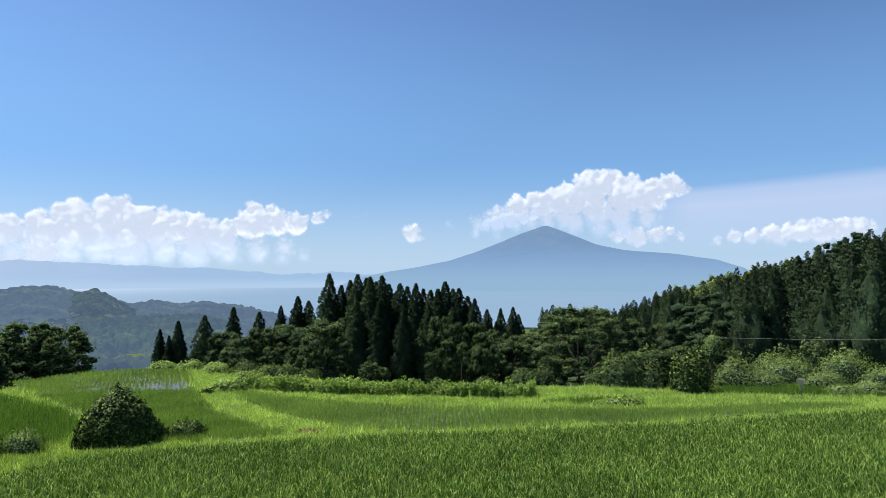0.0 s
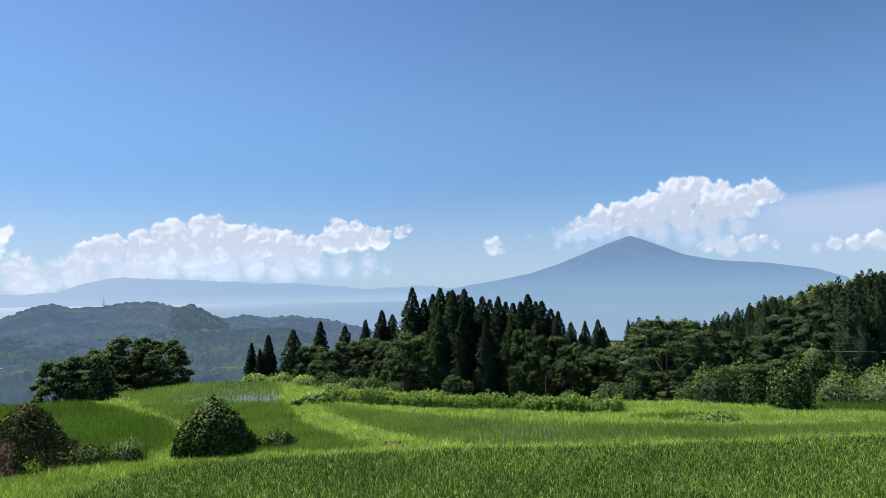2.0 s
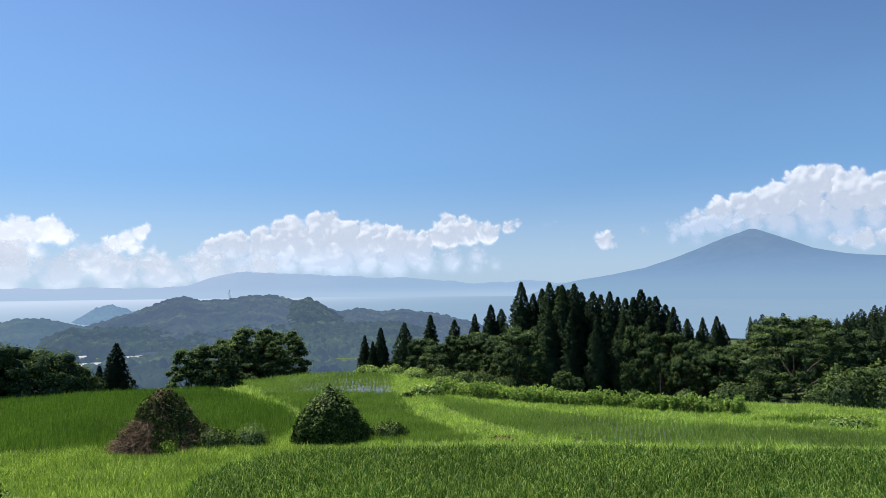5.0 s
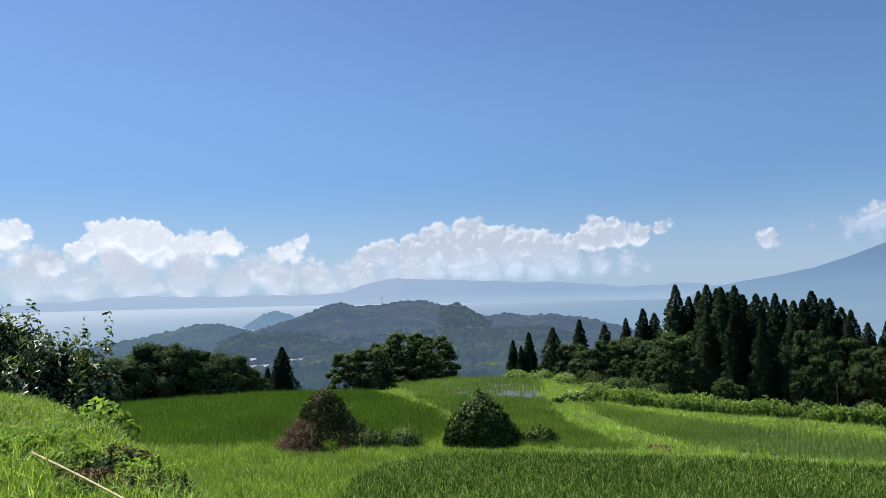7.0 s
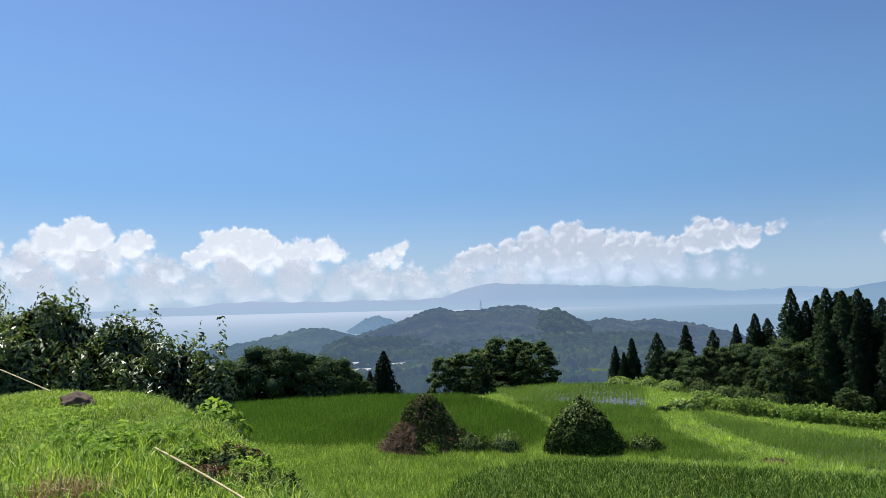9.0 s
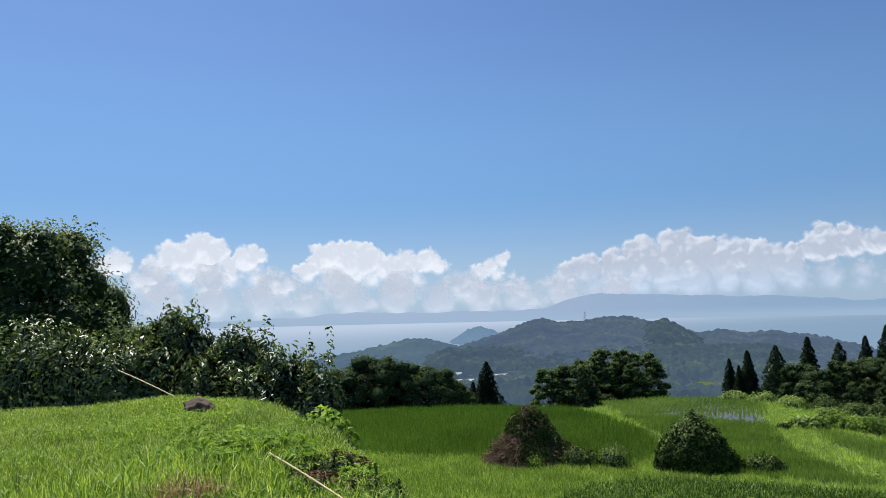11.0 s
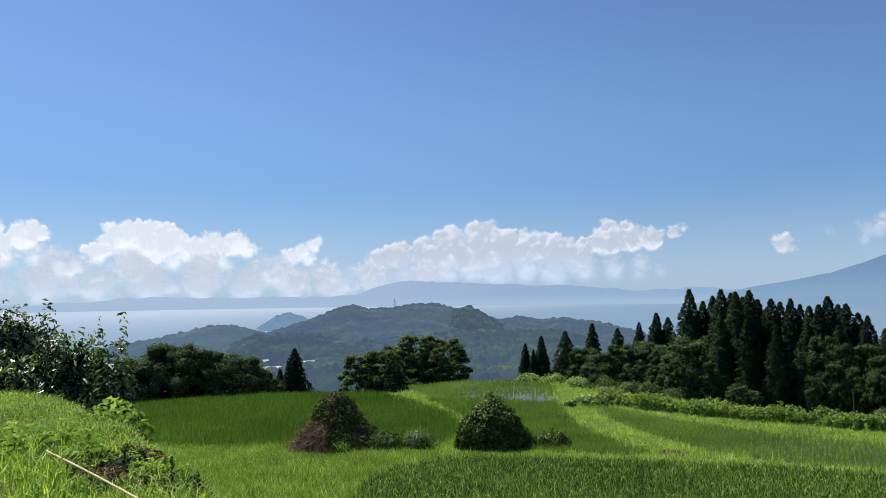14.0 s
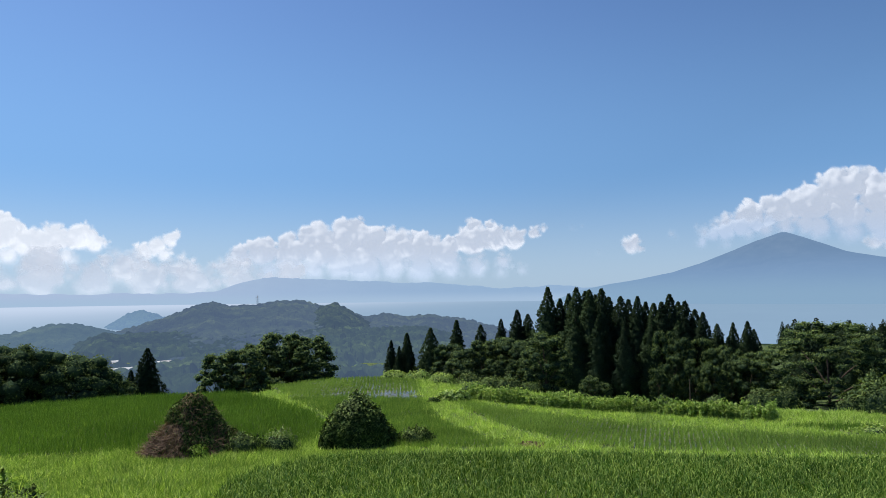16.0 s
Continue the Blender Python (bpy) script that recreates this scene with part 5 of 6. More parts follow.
def dead_tuft(cx, cy, seed):
    rng = rng_of(seed)
    n = 260
    x, y = cx + rng.normal(0, 0.16, n), cy + rng.normal(0, 0.12, n)
    v, f = blades(rng, np.stack([x, y, land(x, y)], -1), rng.uniform(0.15, 0.4, n), np.full(n, 0.009), 0.9)
    tagged(new("dead_grass", mesh_np("dead_grass", v, f, M_STRAW)), "straw-coloured tuft of dead grass", "grass", kind="stuff")


dead_tuft(-6.45, 3.32, 195)
dead_tuft(-6.6, 3.2, 196)


def boulder(x, y, sx, sy, sz, seed):
    v, f = ICO[4]
    q = v * (1 + 0.34 * wave(v, seed, 3, 2.2) + 0.22 * wave(v, seed + 1, 4, 7.0))[:, None] * np.array([sx, sy, sz])
    ob = new("boulder", mesh_np("boulder", q, f, M_STONE, True))
    ob.matrix_world = pose(x, y, float(land(x, y)) + sz * 0.3, 6, 4, 20)
    tagged(ob, "dark brown weathered boulder half sunk in grass", "boulder")


boulder(*at_dir(62.6, 14.4), 0.3, 0.26, 0.22, 201)


def pole(a, b, rad, label):
    """A bamboo pole: a slightly bent cane with its rings."""
    a, b = Vector(a), Vector(b)
    thing = tagged(empty("bamboo_pole", Matrix.Translation(a)), label, "pole")
    pts, rads = [], []
    n = max(6, int((b - a).length / 0.09))
    for k in range(n + 1):
        u = k / n
        p = (b - a) * u + Vector((0, 0, 0.012 * math.sin(math.pi * u)))
        pts.append(p[:])
        rads.append(rad * (1 - 0.25 * u) * (1.12 if k % 4 == 0 else 1.0))
    part("cane", mesh_np("cane", *join([tube(pts, rads, 8)]), M_BAMBOO, True), thing)


pole((*at_dir(57.5, 8.1), 8.5), (*at_dir(49.0, 5.0), 8.557), 0.0105, "pale dry bamboo pole lying over the scrub")
pole((*at_dir(68.3, 17.2), 8.87), (*at_dir(64.4, 14.2), 8.53), 0.014, "pale dry bamboo pole leaning in the grass")


# ---- far small things ----
M_PAINT = rough_mat("white_sheeting", [(0.3, (0.28, 0.3, 0.32)), (0.7, (0.36, 0.38, 0.4))], 0.2, 2.0, rough=0.5, bump=0.0)
M_ROOF = rough_mat("grey_roof", [(0.3, (0.2, 0.2, 0.21)), (0.7, (0.32, 0.32, 0.33))], 0.4, 3.0, rough=0.5, bump=0.0)
M_WALL = rough_mat("pale_wall", [(0.3, (0.45, 0.43, 0.4)), (0.7, (0.6, 0.58, 0.54))], 0.4, 3.0, bump=0.0)
M_STEEL = rough_mat("galvanised_steel", [(0.3, (0.12, 0.125, 0.13)), (0.7, (0.18, 0.185, 0.19))], 1.0, 5.0, rough=0.5, metal=0.6, bump=0.0)
M_WOOD = rough_mat("grey_wood", [(0.3, (0.16, 0.14, 0.12)), (0.7, (0.28, 0.25, 0.22))], 2.0, 20.0)


def block(x0, x1, y0, y1, z0, z1):
    v = np.array([(x, y, z) for z in (z0, z1) for y in (y0, y1) for x in (x0, x1)], float)
    return v, np.array([[0, 2, 3, 1], [4, 5, 7, 6], [0, 1, 5, 4], [2, 6, 7, 3], [0, 4, 6, 2], [1, 3, 7, 5]])


def gable(w, d, z0, z1, over=0.4):
    v = np.array([(-w / 2 - over, -d / 2 - over, z0), (w / 2 + over, -d / 2 - over, z0), (w / 2 + over, d / 2 + over, z0), (-w / 2 - over, d / 2 + over, z0), (-w / 2 - over, 0, z1), (w / 2 + over, 0, z1)], float)
    return (v, np.array([[0, 1, 5, 4], [2, 3, 4, 5], [3, 2, 1, 0]])), (v, np.array([[0, 4, 3], [1, 2, 5]]))


def house(az, r, w, d, h, roof_mat, label, turn=0):
    x, y = at_dir(az, r)
    thing = tagged(empty("house", pose(x, y, float(land(x, y)) - 0.5, 0, 0, az + turn)), label, "house", "valley houses")
    part("wall", mesh_np("wall", *join([block(-w / 2, w / 2, -d / 2, d / 2, 0, h)]), M_WALL), thing)
    part("roof", mesh_np("roof", *join(list(gable(w, d, h + 0.02, h + d * 0.28))), roof_mat), thing)
    for k in range(3):
        part("window", mesh_np("window", *join([block(-w / 2 + w * (0.16 + 0.27 * k), -w / 2 + w * (0.3 + 0.27 * k), -d / 2 - 0.05, -d / 2 - 0.003, h * 0.35, h * 0.7)]), M_ROOF), thing)
    return thing


def greenhouse(az, r, w, d, h):
    x, y = at_dir(az, r)
    thing = tagged(empty("greenhouse", pose(x, y, float(land(x, y)) - 0.4, 0, 0, az + 4)), "long white plastic-covered greenhouse in the valley", "greenhouse", "valley greenhouses")
    a = np.linspace(0, np.pi, 9)
    v = np.concatenate([np.stack([np.full(9, s * w / 2), np.cos(a) * d / 2, np.sin(a) * h], -1) for s in (-1, 1)])
    f = np.array([[k, k + 1, k + 10, k + 9] for k in range(8)])
    part("cover", mesh_np("cover", v, [f, np.array([list(range(9)), list(range(17, 8, -1))])], M_PAINT), thing)


greenhouse(44.9, 420, 15, 5, 2.4)
greenhouse(43.0, 425, 11, 5, 2.2)
house(39.6, 400, 8, 6, 3.0, M_PAINT, "low valley house with a pale roof")
house(38.7, 395, 9, 7, 3.2, M_ROOF, "small valley house with a grey roof", 20)
house(42.0, 352, 9, 7, 3.2, M_PAINT, "small valley house with a bright roof", 10)
house(40.9, 356, 8, 6, 2.6, M_ROOF, "low valley house with a bright roof", -8)
house(38.0, 372, 7, 5, 2.8, M_PAINT, "small white-roofed valley house beside the road", 35)
house(43.6, 384, 12, 6, 3.0, M_ROOF, "long low valley barn with a grey roof", -6)


def valley_field(name, az0, az1, r0, r1, mat, label):
    """A field or road on the valley floor, a hand above the ground."""
    A, R = np.meshgrid(np.linspace(az0, az1, 14), np.linspace(r0, r1, 10))
    R = R + 5 * np.sin(A * 2.1)
    x, y = -np.sin(np.radians(A)) * R, np.cos(np.radians(A)) * R
    i, j = np.meshgrid(np.arange(9), np.arange(13), indexing="ij")
    f = np.stack([i * 14 + j, i * 14 + j + 1, (i + 1) * 14 + j + 1, (i + 1) * 14 + j], -1).reshape(-1, 4)
    tagged(new(name, mesh_np(name, np.stack([x, y, land(x, y) + 0.8], -1).reshape(-1, 3), f[:, ::-1], mat, True)), label, "field", kind="structure")


# valley fields and road: haze put in as an even share of emission
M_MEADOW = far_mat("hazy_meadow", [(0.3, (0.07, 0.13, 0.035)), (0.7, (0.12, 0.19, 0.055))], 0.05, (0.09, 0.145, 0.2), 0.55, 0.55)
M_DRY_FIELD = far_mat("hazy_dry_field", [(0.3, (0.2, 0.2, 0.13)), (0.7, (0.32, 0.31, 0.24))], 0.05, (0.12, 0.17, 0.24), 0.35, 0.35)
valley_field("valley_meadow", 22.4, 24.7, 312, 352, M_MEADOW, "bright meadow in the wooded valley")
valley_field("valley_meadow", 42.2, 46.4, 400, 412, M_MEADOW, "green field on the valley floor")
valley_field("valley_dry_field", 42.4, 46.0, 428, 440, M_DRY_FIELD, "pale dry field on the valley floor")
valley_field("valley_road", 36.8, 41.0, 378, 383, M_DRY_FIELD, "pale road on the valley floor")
house(47.0, 440, 10, 7, 3.5, M_ROOF, "valley house with a grey roof", 30)


def shed(az, r):
    x, y = at_dir(az, r)
    thing = tagged(empty("field_shed", pose(x, y, float(land(x, y)) - 0.3, 0, 0, az + 10)), "low weathered field shed among the bushes", "shed")
    for sx in (-1.5, 1.5):
        for sy in (-1, 1):
            part("post", mesh_np("post", *join([block(sx - 0.06, sx + 0.06, sy - 0.06, sy + 0.06, 0, 1.9)]), M_WOOD), thing)
    part("back_wall", mesh_np("back_wall", *join([block(-1.55, 1.55, 1.06, 1.1, 0, 1.85)]), M_WOOD), thing)
    part("roof", mesh_np("roof", *join([block(-1.7, 1.7, -1.2, 1.2, 1.9, 1.95)]), M_WOOD), thing, "weathered plank roof")
    part("white_sack", mesh_np("white_sack", ICO[2][0] * np.array([0.5, 0.35, 0.35]) + np.array([0.4, -0.4, 0.4]), ICO[2][1], M_PAINT, True), thing, "white plastic sack")


shed(31.6, 84.5)


def pylon(az, el, r, tall):
    p = far_xyz(az, el, r)
    thing = tagged(empty("transmission_tower", pose(p.x, p.y, p.z - tall)), "thin steel transmission tower on the hill's crest", "pylon")
    for sx in (-1, 1):
        for sy in (-1, 1):
            part("leg", mesh_np("leg", *join([tube([(sx * 1.6, sy * 1.6, -3), (sx * 0.3, sy * 0.3, tall)], [0.13, 0.1], 4)]), M_STEEL), thing)
    for z, w in ((tall * 0.62, 3.2), (tall * 0.78, 2.8), (tall * 0.94, 2.2)):
        part("arm", mesh_np("arm", *join([tube([(-w, 0, z), (w, 0, z)], [0.1, 0.1], 4)]), M_STEEL), thing)


pylon(32.35, -0.28, 985, 13)


def utility_pole(az, el_top, r, tall):
    p = far_xyz(az, el_top, r)
    thing = tagged(empty("utility_pole", pose(p.x, p.y, p.z - tall)), "grey utility pole standing before the woods", "utility pole")
    part("shaft", mesh_np("shaft", *join([tube([(0, 0, -1), (0, 0, tall)], [0.055, 0.045], 8)]), M_BARK), thing)
    if tall > 4:
        part("crossarm", mesh_np("crossarm", *join([block(-0.6, 0.6, -0.05, 0.05, tall - 0.5, tall - 0.4)]), M_STEEL), thing)
    return p


utility_pole(-1.5, -6.9, 66, 2.6)
a, b = utility_pole(-36.5, -3.71, 70, 5.5), far_xyz(-21.0, -4.24, 69)
cable = [tuple(a.lerp(b, k / 24) - Vector((0, 0, 0.5 + 0.1 * math.sin(math.pi * k / 24)))) for k in range(25)]
tagged(new("power_cable", mesh_np("power_cable", *join([tube(cable, [0.016] * 25, 5)]), M_WOOD)), "thin pale cable slung between poles", "cable")


def signpost(az, r):
    x, y = at_dir(az, r)
    thing = tagged(empty("marker_post", pose(x, y, float(land(x, y)) - 0.1, 0, 0, az)), "small wooden box on a white post by the thicket", "post")
    part("post", mesh_np("post", *join([block(-0.06, 0.06, -0.06, 0.06, 0, 1.0)]), M_PAINT), thing)
    part("box", mesh_np("box", *join([block(-0.25, 0.25, -0.2, 0.2, 1.0, 1.35)]), M_WOOD), thing)


signpost(-26.8, 67.5)


# ---- clouds ----
def cloud_mat(name, low, high, air=(0.42, 0.52, 0.67), lit=(0.46, 0.49, 0.56), thick=1.0, haze=0.12, share=0.66):
    """Sunlit cloud far off: emission stands in for sun scattered through its whole body and for hazy air over its base;
    it thins at the rim.
    """
    m, nt, out = nodes_of(name)
    pos = nt.nodes.new("ShaderNodeNewGeometry")
    sep = nt.nodes.new("ShaderNodeSeparateXYZ")
    link(nt, pos.outputs["Position"], sep.inputs[0])
    mr = nt.nodes.new("ShaderNodeMapRange")
    mr.interpolation_type = "SMOOTHSTEP"
    for k, v in zip((1, 2, 3, 4), (low, high, 0.9, haze)):
        mr.inputs[k].default_value = v
    link(nt, sep.outputs[2], mr.inputs[0])
    at = nt.nodes.new("ShaderNodeAttribute")
    at.attribute_name = "thickness"
    body = nt.nodes.new("ShaderNodeMath")
    body.operation = "MULTIPLY"
    body.inputs[1].default_value = thick
    link(nt, at.outputs["Fac"], body.inputs[0])
    d = nt.nodes.new("ShaderNodeBsdfDiffuse")
    d.inputs[0].default_value = (0.95, 0.95, 0.95, 1)
    through_body = nt.nodes.new("ShaderNodeBsdfTranslucent")
    through_body.inputs[0].default_value = (0.95, 0.95, 0.95, 1)
    m0 = nt.nodes.new("ShaderNodeMixShader")
    m0.inputs[0].default_value = 0.5
    link(nt, d.outputs[0], m0.inputs[1])
    link(nt, through_body.outputs[0], m0.inputs[2])
    glow, veil = nt.nodes.new("ShaderNodeEmission"), nt.nodes.new("ShaderNodeEmission")
    glow.inputs[0].default_value, veil.inputs[0].default_value = (*lit, 1), (*air, 1)
    tp = nt.nodes.new("ShaderNodeBsdfTransparent")
    m1, m2, m3 = (nt.nodes.new("ShaderNodeMixShader") for _ in range(3))
    m1.inputs[0].default_value = share
    for mx, fac, one, two in ((m1, None, m0, glow), (m2, mr.outputs[0], m1, veil), (m3, body.outputs[0], tp, m2)):
        if fac is not None:
            link(nt, fac, mx.inputs[0])
        link(nt, one.outputs[0], mx.inputs[1])
        link(nt, two.outputs[0], mx.inputs[2])
    link(nt, m3.outputs[0], out.inputs[0])
    return m


def plume_mat():
    m, nt, out = nodes_of("ash_plume")
    tc = nt.nodes.new("ShaderNodeTexCoord")
    sep = nt.nodes.new("ShaderNodeSeparateXYZ")
    link(nt, tc.outputs["UV"], sep.inputs[0])
    a = ramp(nt, sep.outputs[0], [(0.0, (0.0,) * 3), (0.2, (0.62,) * 3), (1.0, (0.6,) * 3)])
    b = ramp(nt, sep.outputs[1], [(0.0, (0.0,) * 3), (0.3, (0.5,) * 3), (0.7, (1.0,) * 3), (0.88, (0.75,) * 3), (1.0, (0.0,) * 3)])
    # the veil glows by itself, in place of ash lit by the sun
    e = nt.nodes.new("ShaderNodeEmission")
    e.inputs[0].default_value = (0.385, 0.43, 0.56, 1)
    tp = nt.nodes.new("ShaderNodeBsdfTransparent")
    mx = nt.nodes.new("ShaderNodeMixShader")
    link(nt, mix_col(nt, 1.0, a, b, "MULTIPLY"), mx.inputs[0])
    link(nt, tp.outputs[0], mx.inputs[1])
    link(nt, e.outputs[0], mx.inputs[2])
    link(nt, mx.outputs[0], out.inputs[0])
    return m


M_CLOUD = cloud_mat("cumulus", 60, 300)
# the same cumulus with a brighter glow, for clouds on the sun's side
M_CLOUD_SUNWARD = cloud_mat("cumulus_sunward", 60, 300, (0.47, 0.55, 0.68), (0.62, 0.65, 0.705), share=0.78)
M_CLOUD_CAP = cloud_mat("cumulus_cap", 200, 480, (0.34, 0.44, 0.60))
M_CLOUD_THIN = cloud_mat("cloud_wisp", 60, 300, thick=0.5)
CLOUD_R = 4650.0


def cloud(puffs, seed, label, mat, soft=1.0, step=0.075, sag=1.0, far=CLOUD_R):
    """A cumulus seen across the bay: a body heaped from puffs at (azimuth, elevation, radius in degrees), each with smaller heads on it, thinning out at its rim and base."""
    rng = rng_of(seed)
    P = np.array(puffs)
    heads = [(az, el, rad * 0.92, 0.0) for az, el, rad in puffs]
    for az, el, rad in puffs:
        for _ in range(int(10 + 8 * rad)):
            t, q, r = rng.uniform(-0.5, 3.64), math.sqrt(rng.uniform(0.05, 0.85)), rad * rng.uniform(0.2, 0.46)
            lift = rad * math.sqrt(1 - q * q) * 0.8
            heads.append((az + math.cos(t) * rad * q, el + math.sin(t) * rad * q, r, lift))
            for _ in range(3):
                t2, q2 = rng.uniform(-0.6, 3.7), math.sqrt(rng.uniform(0.1, 1.0))
                heads.append((az + math.cos(t) * rad * q + math.cos(t2) * r * q2, el + math.sin(t) * rad * q + math.sin(t2) * r * q2, r * rng.uniform(0.32, 0.58), lift + r * math.sqrt(1 - q2 * q2) * 0.8))
    pad = 0.7
    a = np.arange(P[:, 0].min() - P[:, 2].max() - pad, P[:, 0].max() + P[:, 2].max() + pad, step)
    e = np.arange((P[:, 1] - P[:, 2] * sag).min() - pad, (P[:, 1] + P[:, 2]).max() + pad, step)
    A, E = np.meshgrid(a, e)
    wa = A + 0.13 * perlin(A * 1.3, E * 1.3, seed) + 0.05 * perlin(A * 4.1, E * 4.1, seed + 1)
    we = E + 0.12 * perlin(A * 1.4 + 9, E * 1.4, seed + 2) + 0.05 * perlin(A * 4.3, E * 4.3 + 5, seed + 3)
    D, H = np.full_like(A, -2.0), np.zeros_like(A)
    for az, el, rad, lift in heads:
        i0, i1 = np.searchsorted(e, [el - rad - 0.6, el + rad + 0.6])
        j0, j1 = np.searchsorted(a, [az - rad - 0.6, az + rad + 0.6])
        d = np.hypot(wa[i0:i1, j0:j1] - az, we[i0:i1, j0:j1] - el)
        D[i0:i1, j0:j1] = np.maximum(D[i0:i1, j0:j1], rad - d)
        H[i0:i1, j0:j1] = np.maximum(H[i0:i1, j0:j1], np.where(d < rad, lift + np.sqrt(np.maximum(rad * rad - d * d, 0)), 0))
    base = P[:, 1].min() - P[:, 2].mean() * sag
    up = np.clip((E - base) / max(1.2, 0.75 * (P[:, 1].max() - base)), 0, 1)
    torn = np.clip(0.5 + 0.9 * perlin(A * 0.9 + 4, E * 0.9, seed + 40), 0, 1)
    width = (0.14 + 0.26 * torn) * soft + min(1.4, max(0.2, ((P[:, 1] + P[:, 2]).max() - base) / 2.4 - 0.5)) * (1 - up) ** 1.1
    alpha = np.clip((D + 0.04 + 0.06 * perlin(A * 2.4, E * 2.4, seed + 41)) / width, 0, 1)
    alpha = alpha * alpha * (3 - 2 * alpha)
    depth = H * 1.15 * radians(1) * far
    for _ in range(6):
        depth[1:-1, 1:-1] = (depth[1:-1, 1:-1] * 2 + depth[:-2, 1:-1] + depth[2:, 1:-1] + depth[1:-1, :-2] + depth[1:-1, 2:]) / 6
    R = far - depth
    t = np.radians(A)
    v = np.stack([-np.sin(t) * R, np.cos(t) * R, EYE + np.tan(np.radians(E)) * R], -1).reshape(-1, 3)
    n, m = A.shape
    i, j = np.meshgrid(np.arange(n - 1), np.arange(m - 1), indexing="ij")
    f = np.stack([i * m + j, i * m + j + 1, (i + 1) * m + j + 1, (i + 1) * m + j], -1).reshape(-1, 4)
    f = f[alpha.ravel()[f].max(1) > 0.01]
    used = np.unique(f)
    back = np.zeros(len(v), int)
    back[used] = np.arange(len(used))
    me = mesh_np("backdrop_cloud", v[used], back[f], mat, True)
    me.attributes.new("thickness", "FLOAT", "POINT").data.foreach_set("value", alpha.ravel()[used].astype(np.float32))
    return tagged(new("backdrop_cloud", me), label, "cloud", kind="structure")


BROAD = [(33.7, 2.63, 1.15), (32.0, 2.84, 1.29), (29.8, 3.06, 1.47), (27.6, 3.27, 1.93), (25.3, 3.93, 1.75), (23.5, 3.68, 1.75), (21.7, 3.2, 1.75), (19.6, 3.17, 1.61), (17.6, 2.45, 1.61), (15.2, 4.02, 1.47), (13.4, 4.21, 1.29), (11.8, 4.03, 1.01), (10.2, 4.58, 0.55), (9.5, 4.88, 0.37), (12.7, 2.13, 0.83), (11.2, 1.55, 0.64), (24.0, 1.86, 1.84), (19.4, 1.56, 1.61), (28.0, 1.69, 1.38), (31.5, 1.59, 1.15), (14.8, 1.71, 1.15), (29.7, 1.9, 1.4), (26.0, 1.9, 1.6), (21.7, 1.8, 1.5), (17.0, 1.7, 1.3), (12.9, 1.4, 0.8), (33.5, 1.7, 0.9)]
TWIN = [(54.6, 3.13, 1.01), (53.3, 4.22, 1.29), (52.0, 4.44, 1.47), (50.3, 3.98, 1.47), (48.5, 3.5, 1.29), (46.7, 3.7, 1.2), (44.9, 4.0, 1.05), (44.0, 3.5, 0.8), (47.0, 2.7, 1.2), (51.0, 2.9, 1.3), (49.4, 2.61, 1.1), (52.5, 2.66, 1.2), (45.8, 2.55, 1.01)]
NARROW = [(40.6, 3.0, 0.85), (39.7, 3.5, 0.85), (38.9, 4.0, 0.7), (38.4, 4.3, 0.45), (39.2, 2.8, 0.7), (41.6, 2.5, 0.6), (38.0, 2.7, 0.45)]
TOWERING = [(65.7, 3.59, 1.1), (64.2, 4.42, 1.47), (62.7, 4.85, 1.47), (62.2, 5.0, 1.05), (61.2, 5.1, 0.8), (63.5, 3.18, 1.29), (61.9, 3.59, 1.2), (59.2, 4.24, 1.2), (58.2, 4.45, 0.64), (58.4, 2.73, 1.1), (57.1, 2.37, 0.46), (60.4, 3.7, 0.9), (60.5, 2.9, 1.1)]
LEFTMOST = [(68.5, 3.97, 1.01), (69.5, 3.56, 0.92), (67.1, 2.37, 0.92), (72.0, 3.8, 1.3), (75.0, 4.2, 1.5)]
CAP = [(-2.8, 4.31, 0.74), (-4.4, 4.76, 1.01), (-6.2, 5.43, 1.2), (-8.1, 5.86, 1.29), (-9.2, 6.52, 1.01), (-10.3, 6.05, 1.47), (-12.1, 7.13, 1.38), (-13.4, 7.54, 1.01), (-14.7, 6.39, 1.56), (-16.4, 6.34, 1.47), (-17.7, 7.16, 1.01), (-18.7, 6.91, 0.64), (-12.5, 5.11, 1.47), (-14.3, 4.63, 1.29), (-9.9, 4.7, 1.1), (-7.1, 4.28, 0.92), (-4.4, 3.38, 0.64), (-2.6, 3.39, 0.55), (-8.4, 4.7, 1.0), (-5.9, 4.2, 0.8), (-10.6, 4.5, 1.2), (-12.6, 4.1, 1.2), (-14.6, 3.9, 1.2), (-16.2, 4.6, 1.1)]
CAP = [(a, e - (0.25 if a < -7.5 else 0.1), r) for a, e, r in CAP]
LOW = [(-14.0, 3.07, 0.64), (-15.5, 2.96, 0.83), (-17.0, 3.11, 0.74), (-17.9, 3.45, 0.46), (-18.7, 3.0, 0.37)]
BAND = [(-21.3, 2.61, 0.46), (-22.5, 2.92, 0.55), (-25.0, 3.08, 0.74), (-26.3, 3.17, 0.74), (-27.8, 3.21, 0.83), (-29.6, 3.35, 0.74), (-30.6, 3.6, 0.55), (-31.5, 3.49, 0.46), (-33.5, 3.6, 0.7), (-23.7, 2.9, 0.62), (-27.0, 3.1, 0.85), (-28.7, 3.2, 0.85), (-25.6, 2.7, 0.7), (-28.2, 2.8, 0.7), (-30.4, 3.1, 0.7)]
cloud(BROAD, 301, "long white cumulus bank over the far ridge", M_CLOUD)
cloud(TWIN, 302, "white twin-humped cumulus over the bay", M_CLOUD_SUNWARD)
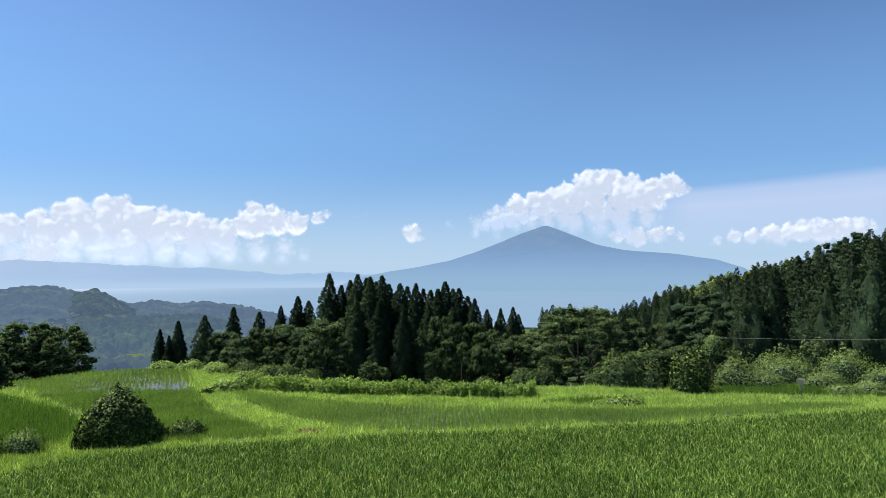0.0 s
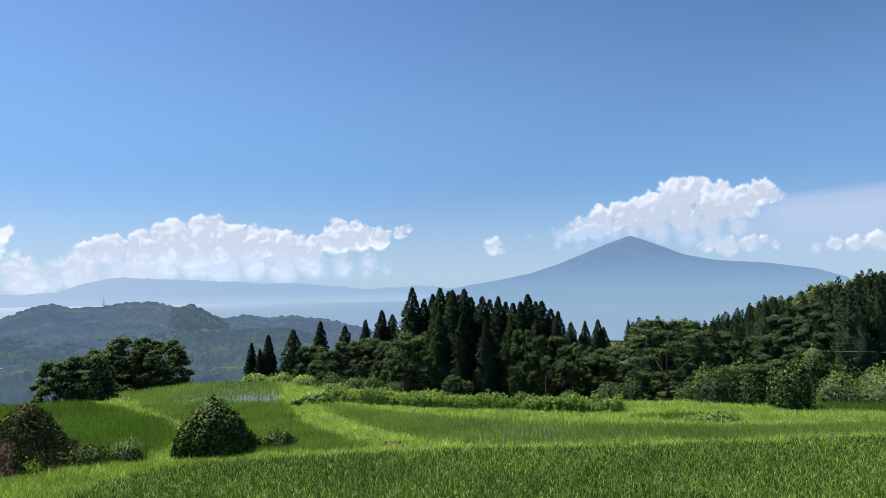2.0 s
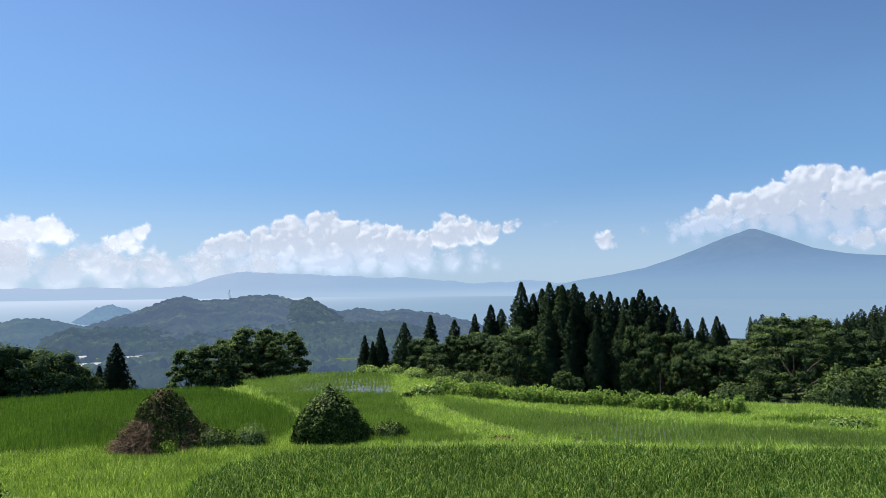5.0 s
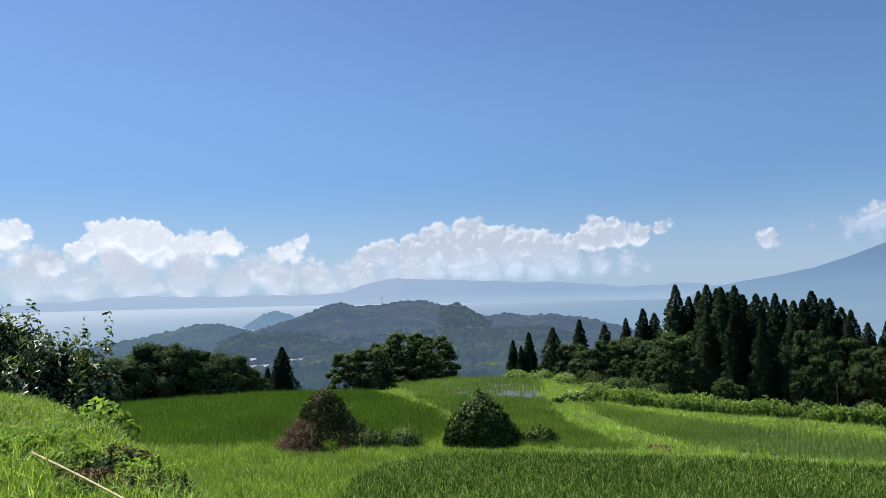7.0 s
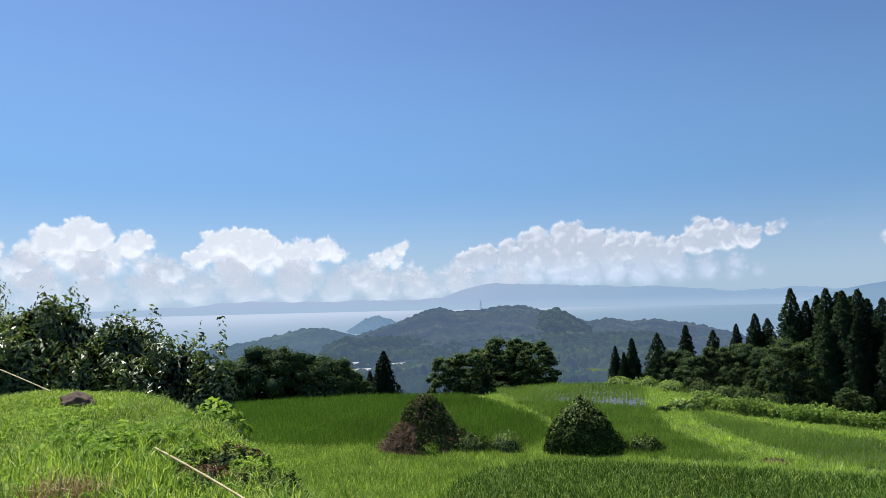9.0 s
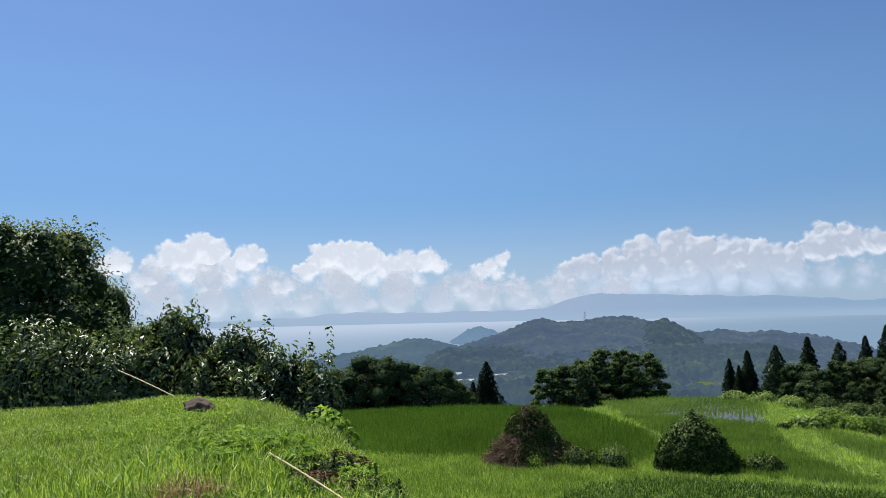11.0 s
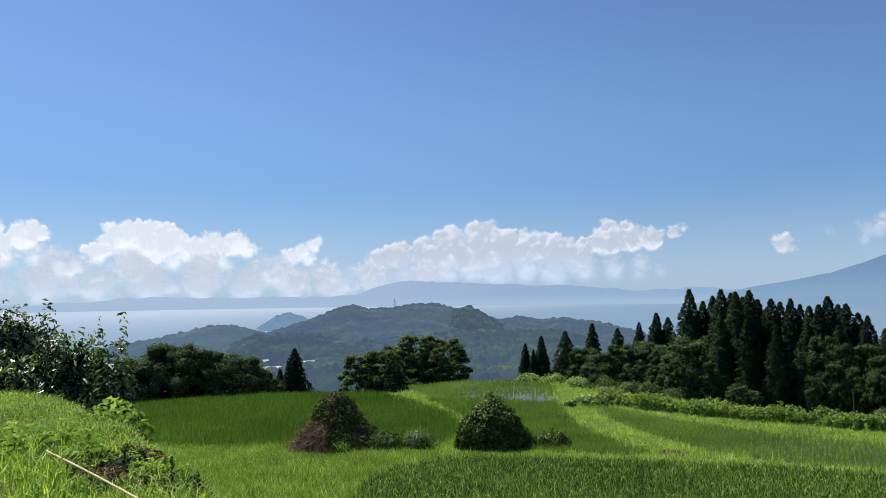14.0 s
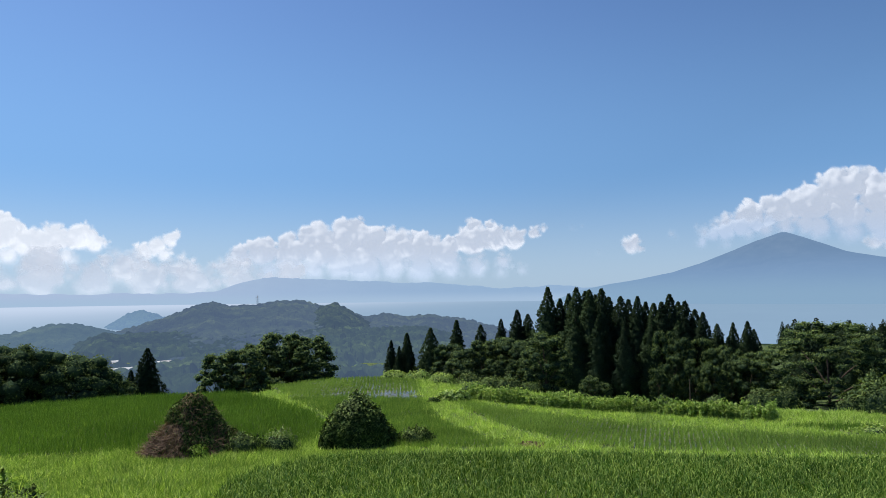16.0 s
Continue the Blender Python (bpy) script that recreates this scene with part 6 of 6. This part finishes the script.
cloud(NARROW, 303, "narrow white cumulus over the bay", M_CLOUD_SUNWARD)
cloud(TOWERING, 304, "towering white cumulus over the bay", M_CLOUD_SUNWARD)
cloud(LEFTMOST, 305, "soft white cumulus behind the near trees", M_CLOUD_SUNWARD)
cloud(CAP, 306, "billowing white cumulus piled on the volcano's summit", M_CLOUD_CAP)
cloud([(2.55, 3.4, 0.82), (2.3, 3.75, 0.52), (2.9, 3.68, 0.48)], 307, "small round cumulus beside the volcano", M_CLOUD)
cloud([(-0.5, 4.18, 0.46), (-0.7, 3.85, 0.32)], 308, "faint wisp of cloud", M_CLOUD_THIN, 4.0)
cloud([(7.1, 4.83, 0.41), (6.4, 5.06, 0.28)], 309, "faint wisp of cloud", M_CLOUD_THIN, 4.0)
cloud([(5.1, 2.83, 0.28)], 310, "tiny faint wisp of cloud", M_CLOUD_THIN, 4.0)
M_CLOUD_FAINT = cloud_mat("faint_cloud_haze", -80, 200, (0.48, 0.56, 0.68), thick=0.85)
cloud([(62, 2.6, 1.5), (57, 2.3, 1.6), (52, 2.1, 1.6), (47, 1.9, 1.6), (42, 1.7, 1.6), (38, 1.5, 1.4), (34.5, 1.6, 1.3), (66, 2.6, 1.7), (71, 2.7, 1.8), (30, 1.7, 1.1)], 320, "faint layer of low white cloud over the bay", M_CLOUD_FAINT, 2.6, 0.1)
cloud([(-2.7, 3.5, 0.5), (-3.5, 4.0, 0.6), (-4.4, 4.1, 0.75), (-5.4, 4.4, 0.75), (-6.4, 4.65, 0.6), (-7.3, 4.9, 0.45)], 321, "ragged white cloud against the volcano's shoulder", M_CLOUD_CAP, 1.0, 0.07, 1.0, 3700.0)
# added sheet of glowing haze that whitens the sky above the ridge
cloud([(72 - 3.5 * k, 1.0 - 0.025 * k, 1.7) for k in range(13)], 322, "added pale haze glow low over the far ridge", M_CLOUD_FAINT, 3.0, 0.1)
cloud(LOW, 311, "low white cumulus beside the volcano's flank", M_CLOUD)
cloud(BAND, 312, "long thin white cloud band above the hillside", M_CLOUD)


def ash_plume():
    """A thin veil of ash that drifts off from the summit, fading to nothing at its rim."""
    n, m = 30, 16
    az, k = np.meshgrid(np.linspace(-15, -37, n), np.linspace(0, 1, m))
    s = (-15 - az) / 22
    el = (2.2 - 1.2 * s) + k * (4.4 + 2.6 * s)
    r = 4780 + 40 * np.sin(k * 3.14)
    a = np.radians(az)
    v = np.stack([-np.sin(a) * r, np.cos(a) * r, EYE + np.tan(np.radians(el)) * r], -1).reshape(-1, 3)
    i, j = np.meshgrid(np.arange(m - 1), np.arange(n - 1), indexing="ij")
    f = np.stack([i * n + j, i * n + j + 1, (i + 1) * n + j + 1, (i + 1) * n + j], -1).reshape(-1, 4)
    me = mesh_np("backdrop_plume", v, f, plume_mat(), True)
    uv = me.uv_layers.new(name="UVMap")
    idx = f.ravel()
    uv.data.foreach_set("uv", np.stack([s.ravel()[idx], k.ravel()[idx]], -1).astype(np.float32).ravel())
    tagged(new("backdrop_plume", me), "faint grey veil of volcanic ash in the sky", "ash plume", kind="structure")


ash_plume()
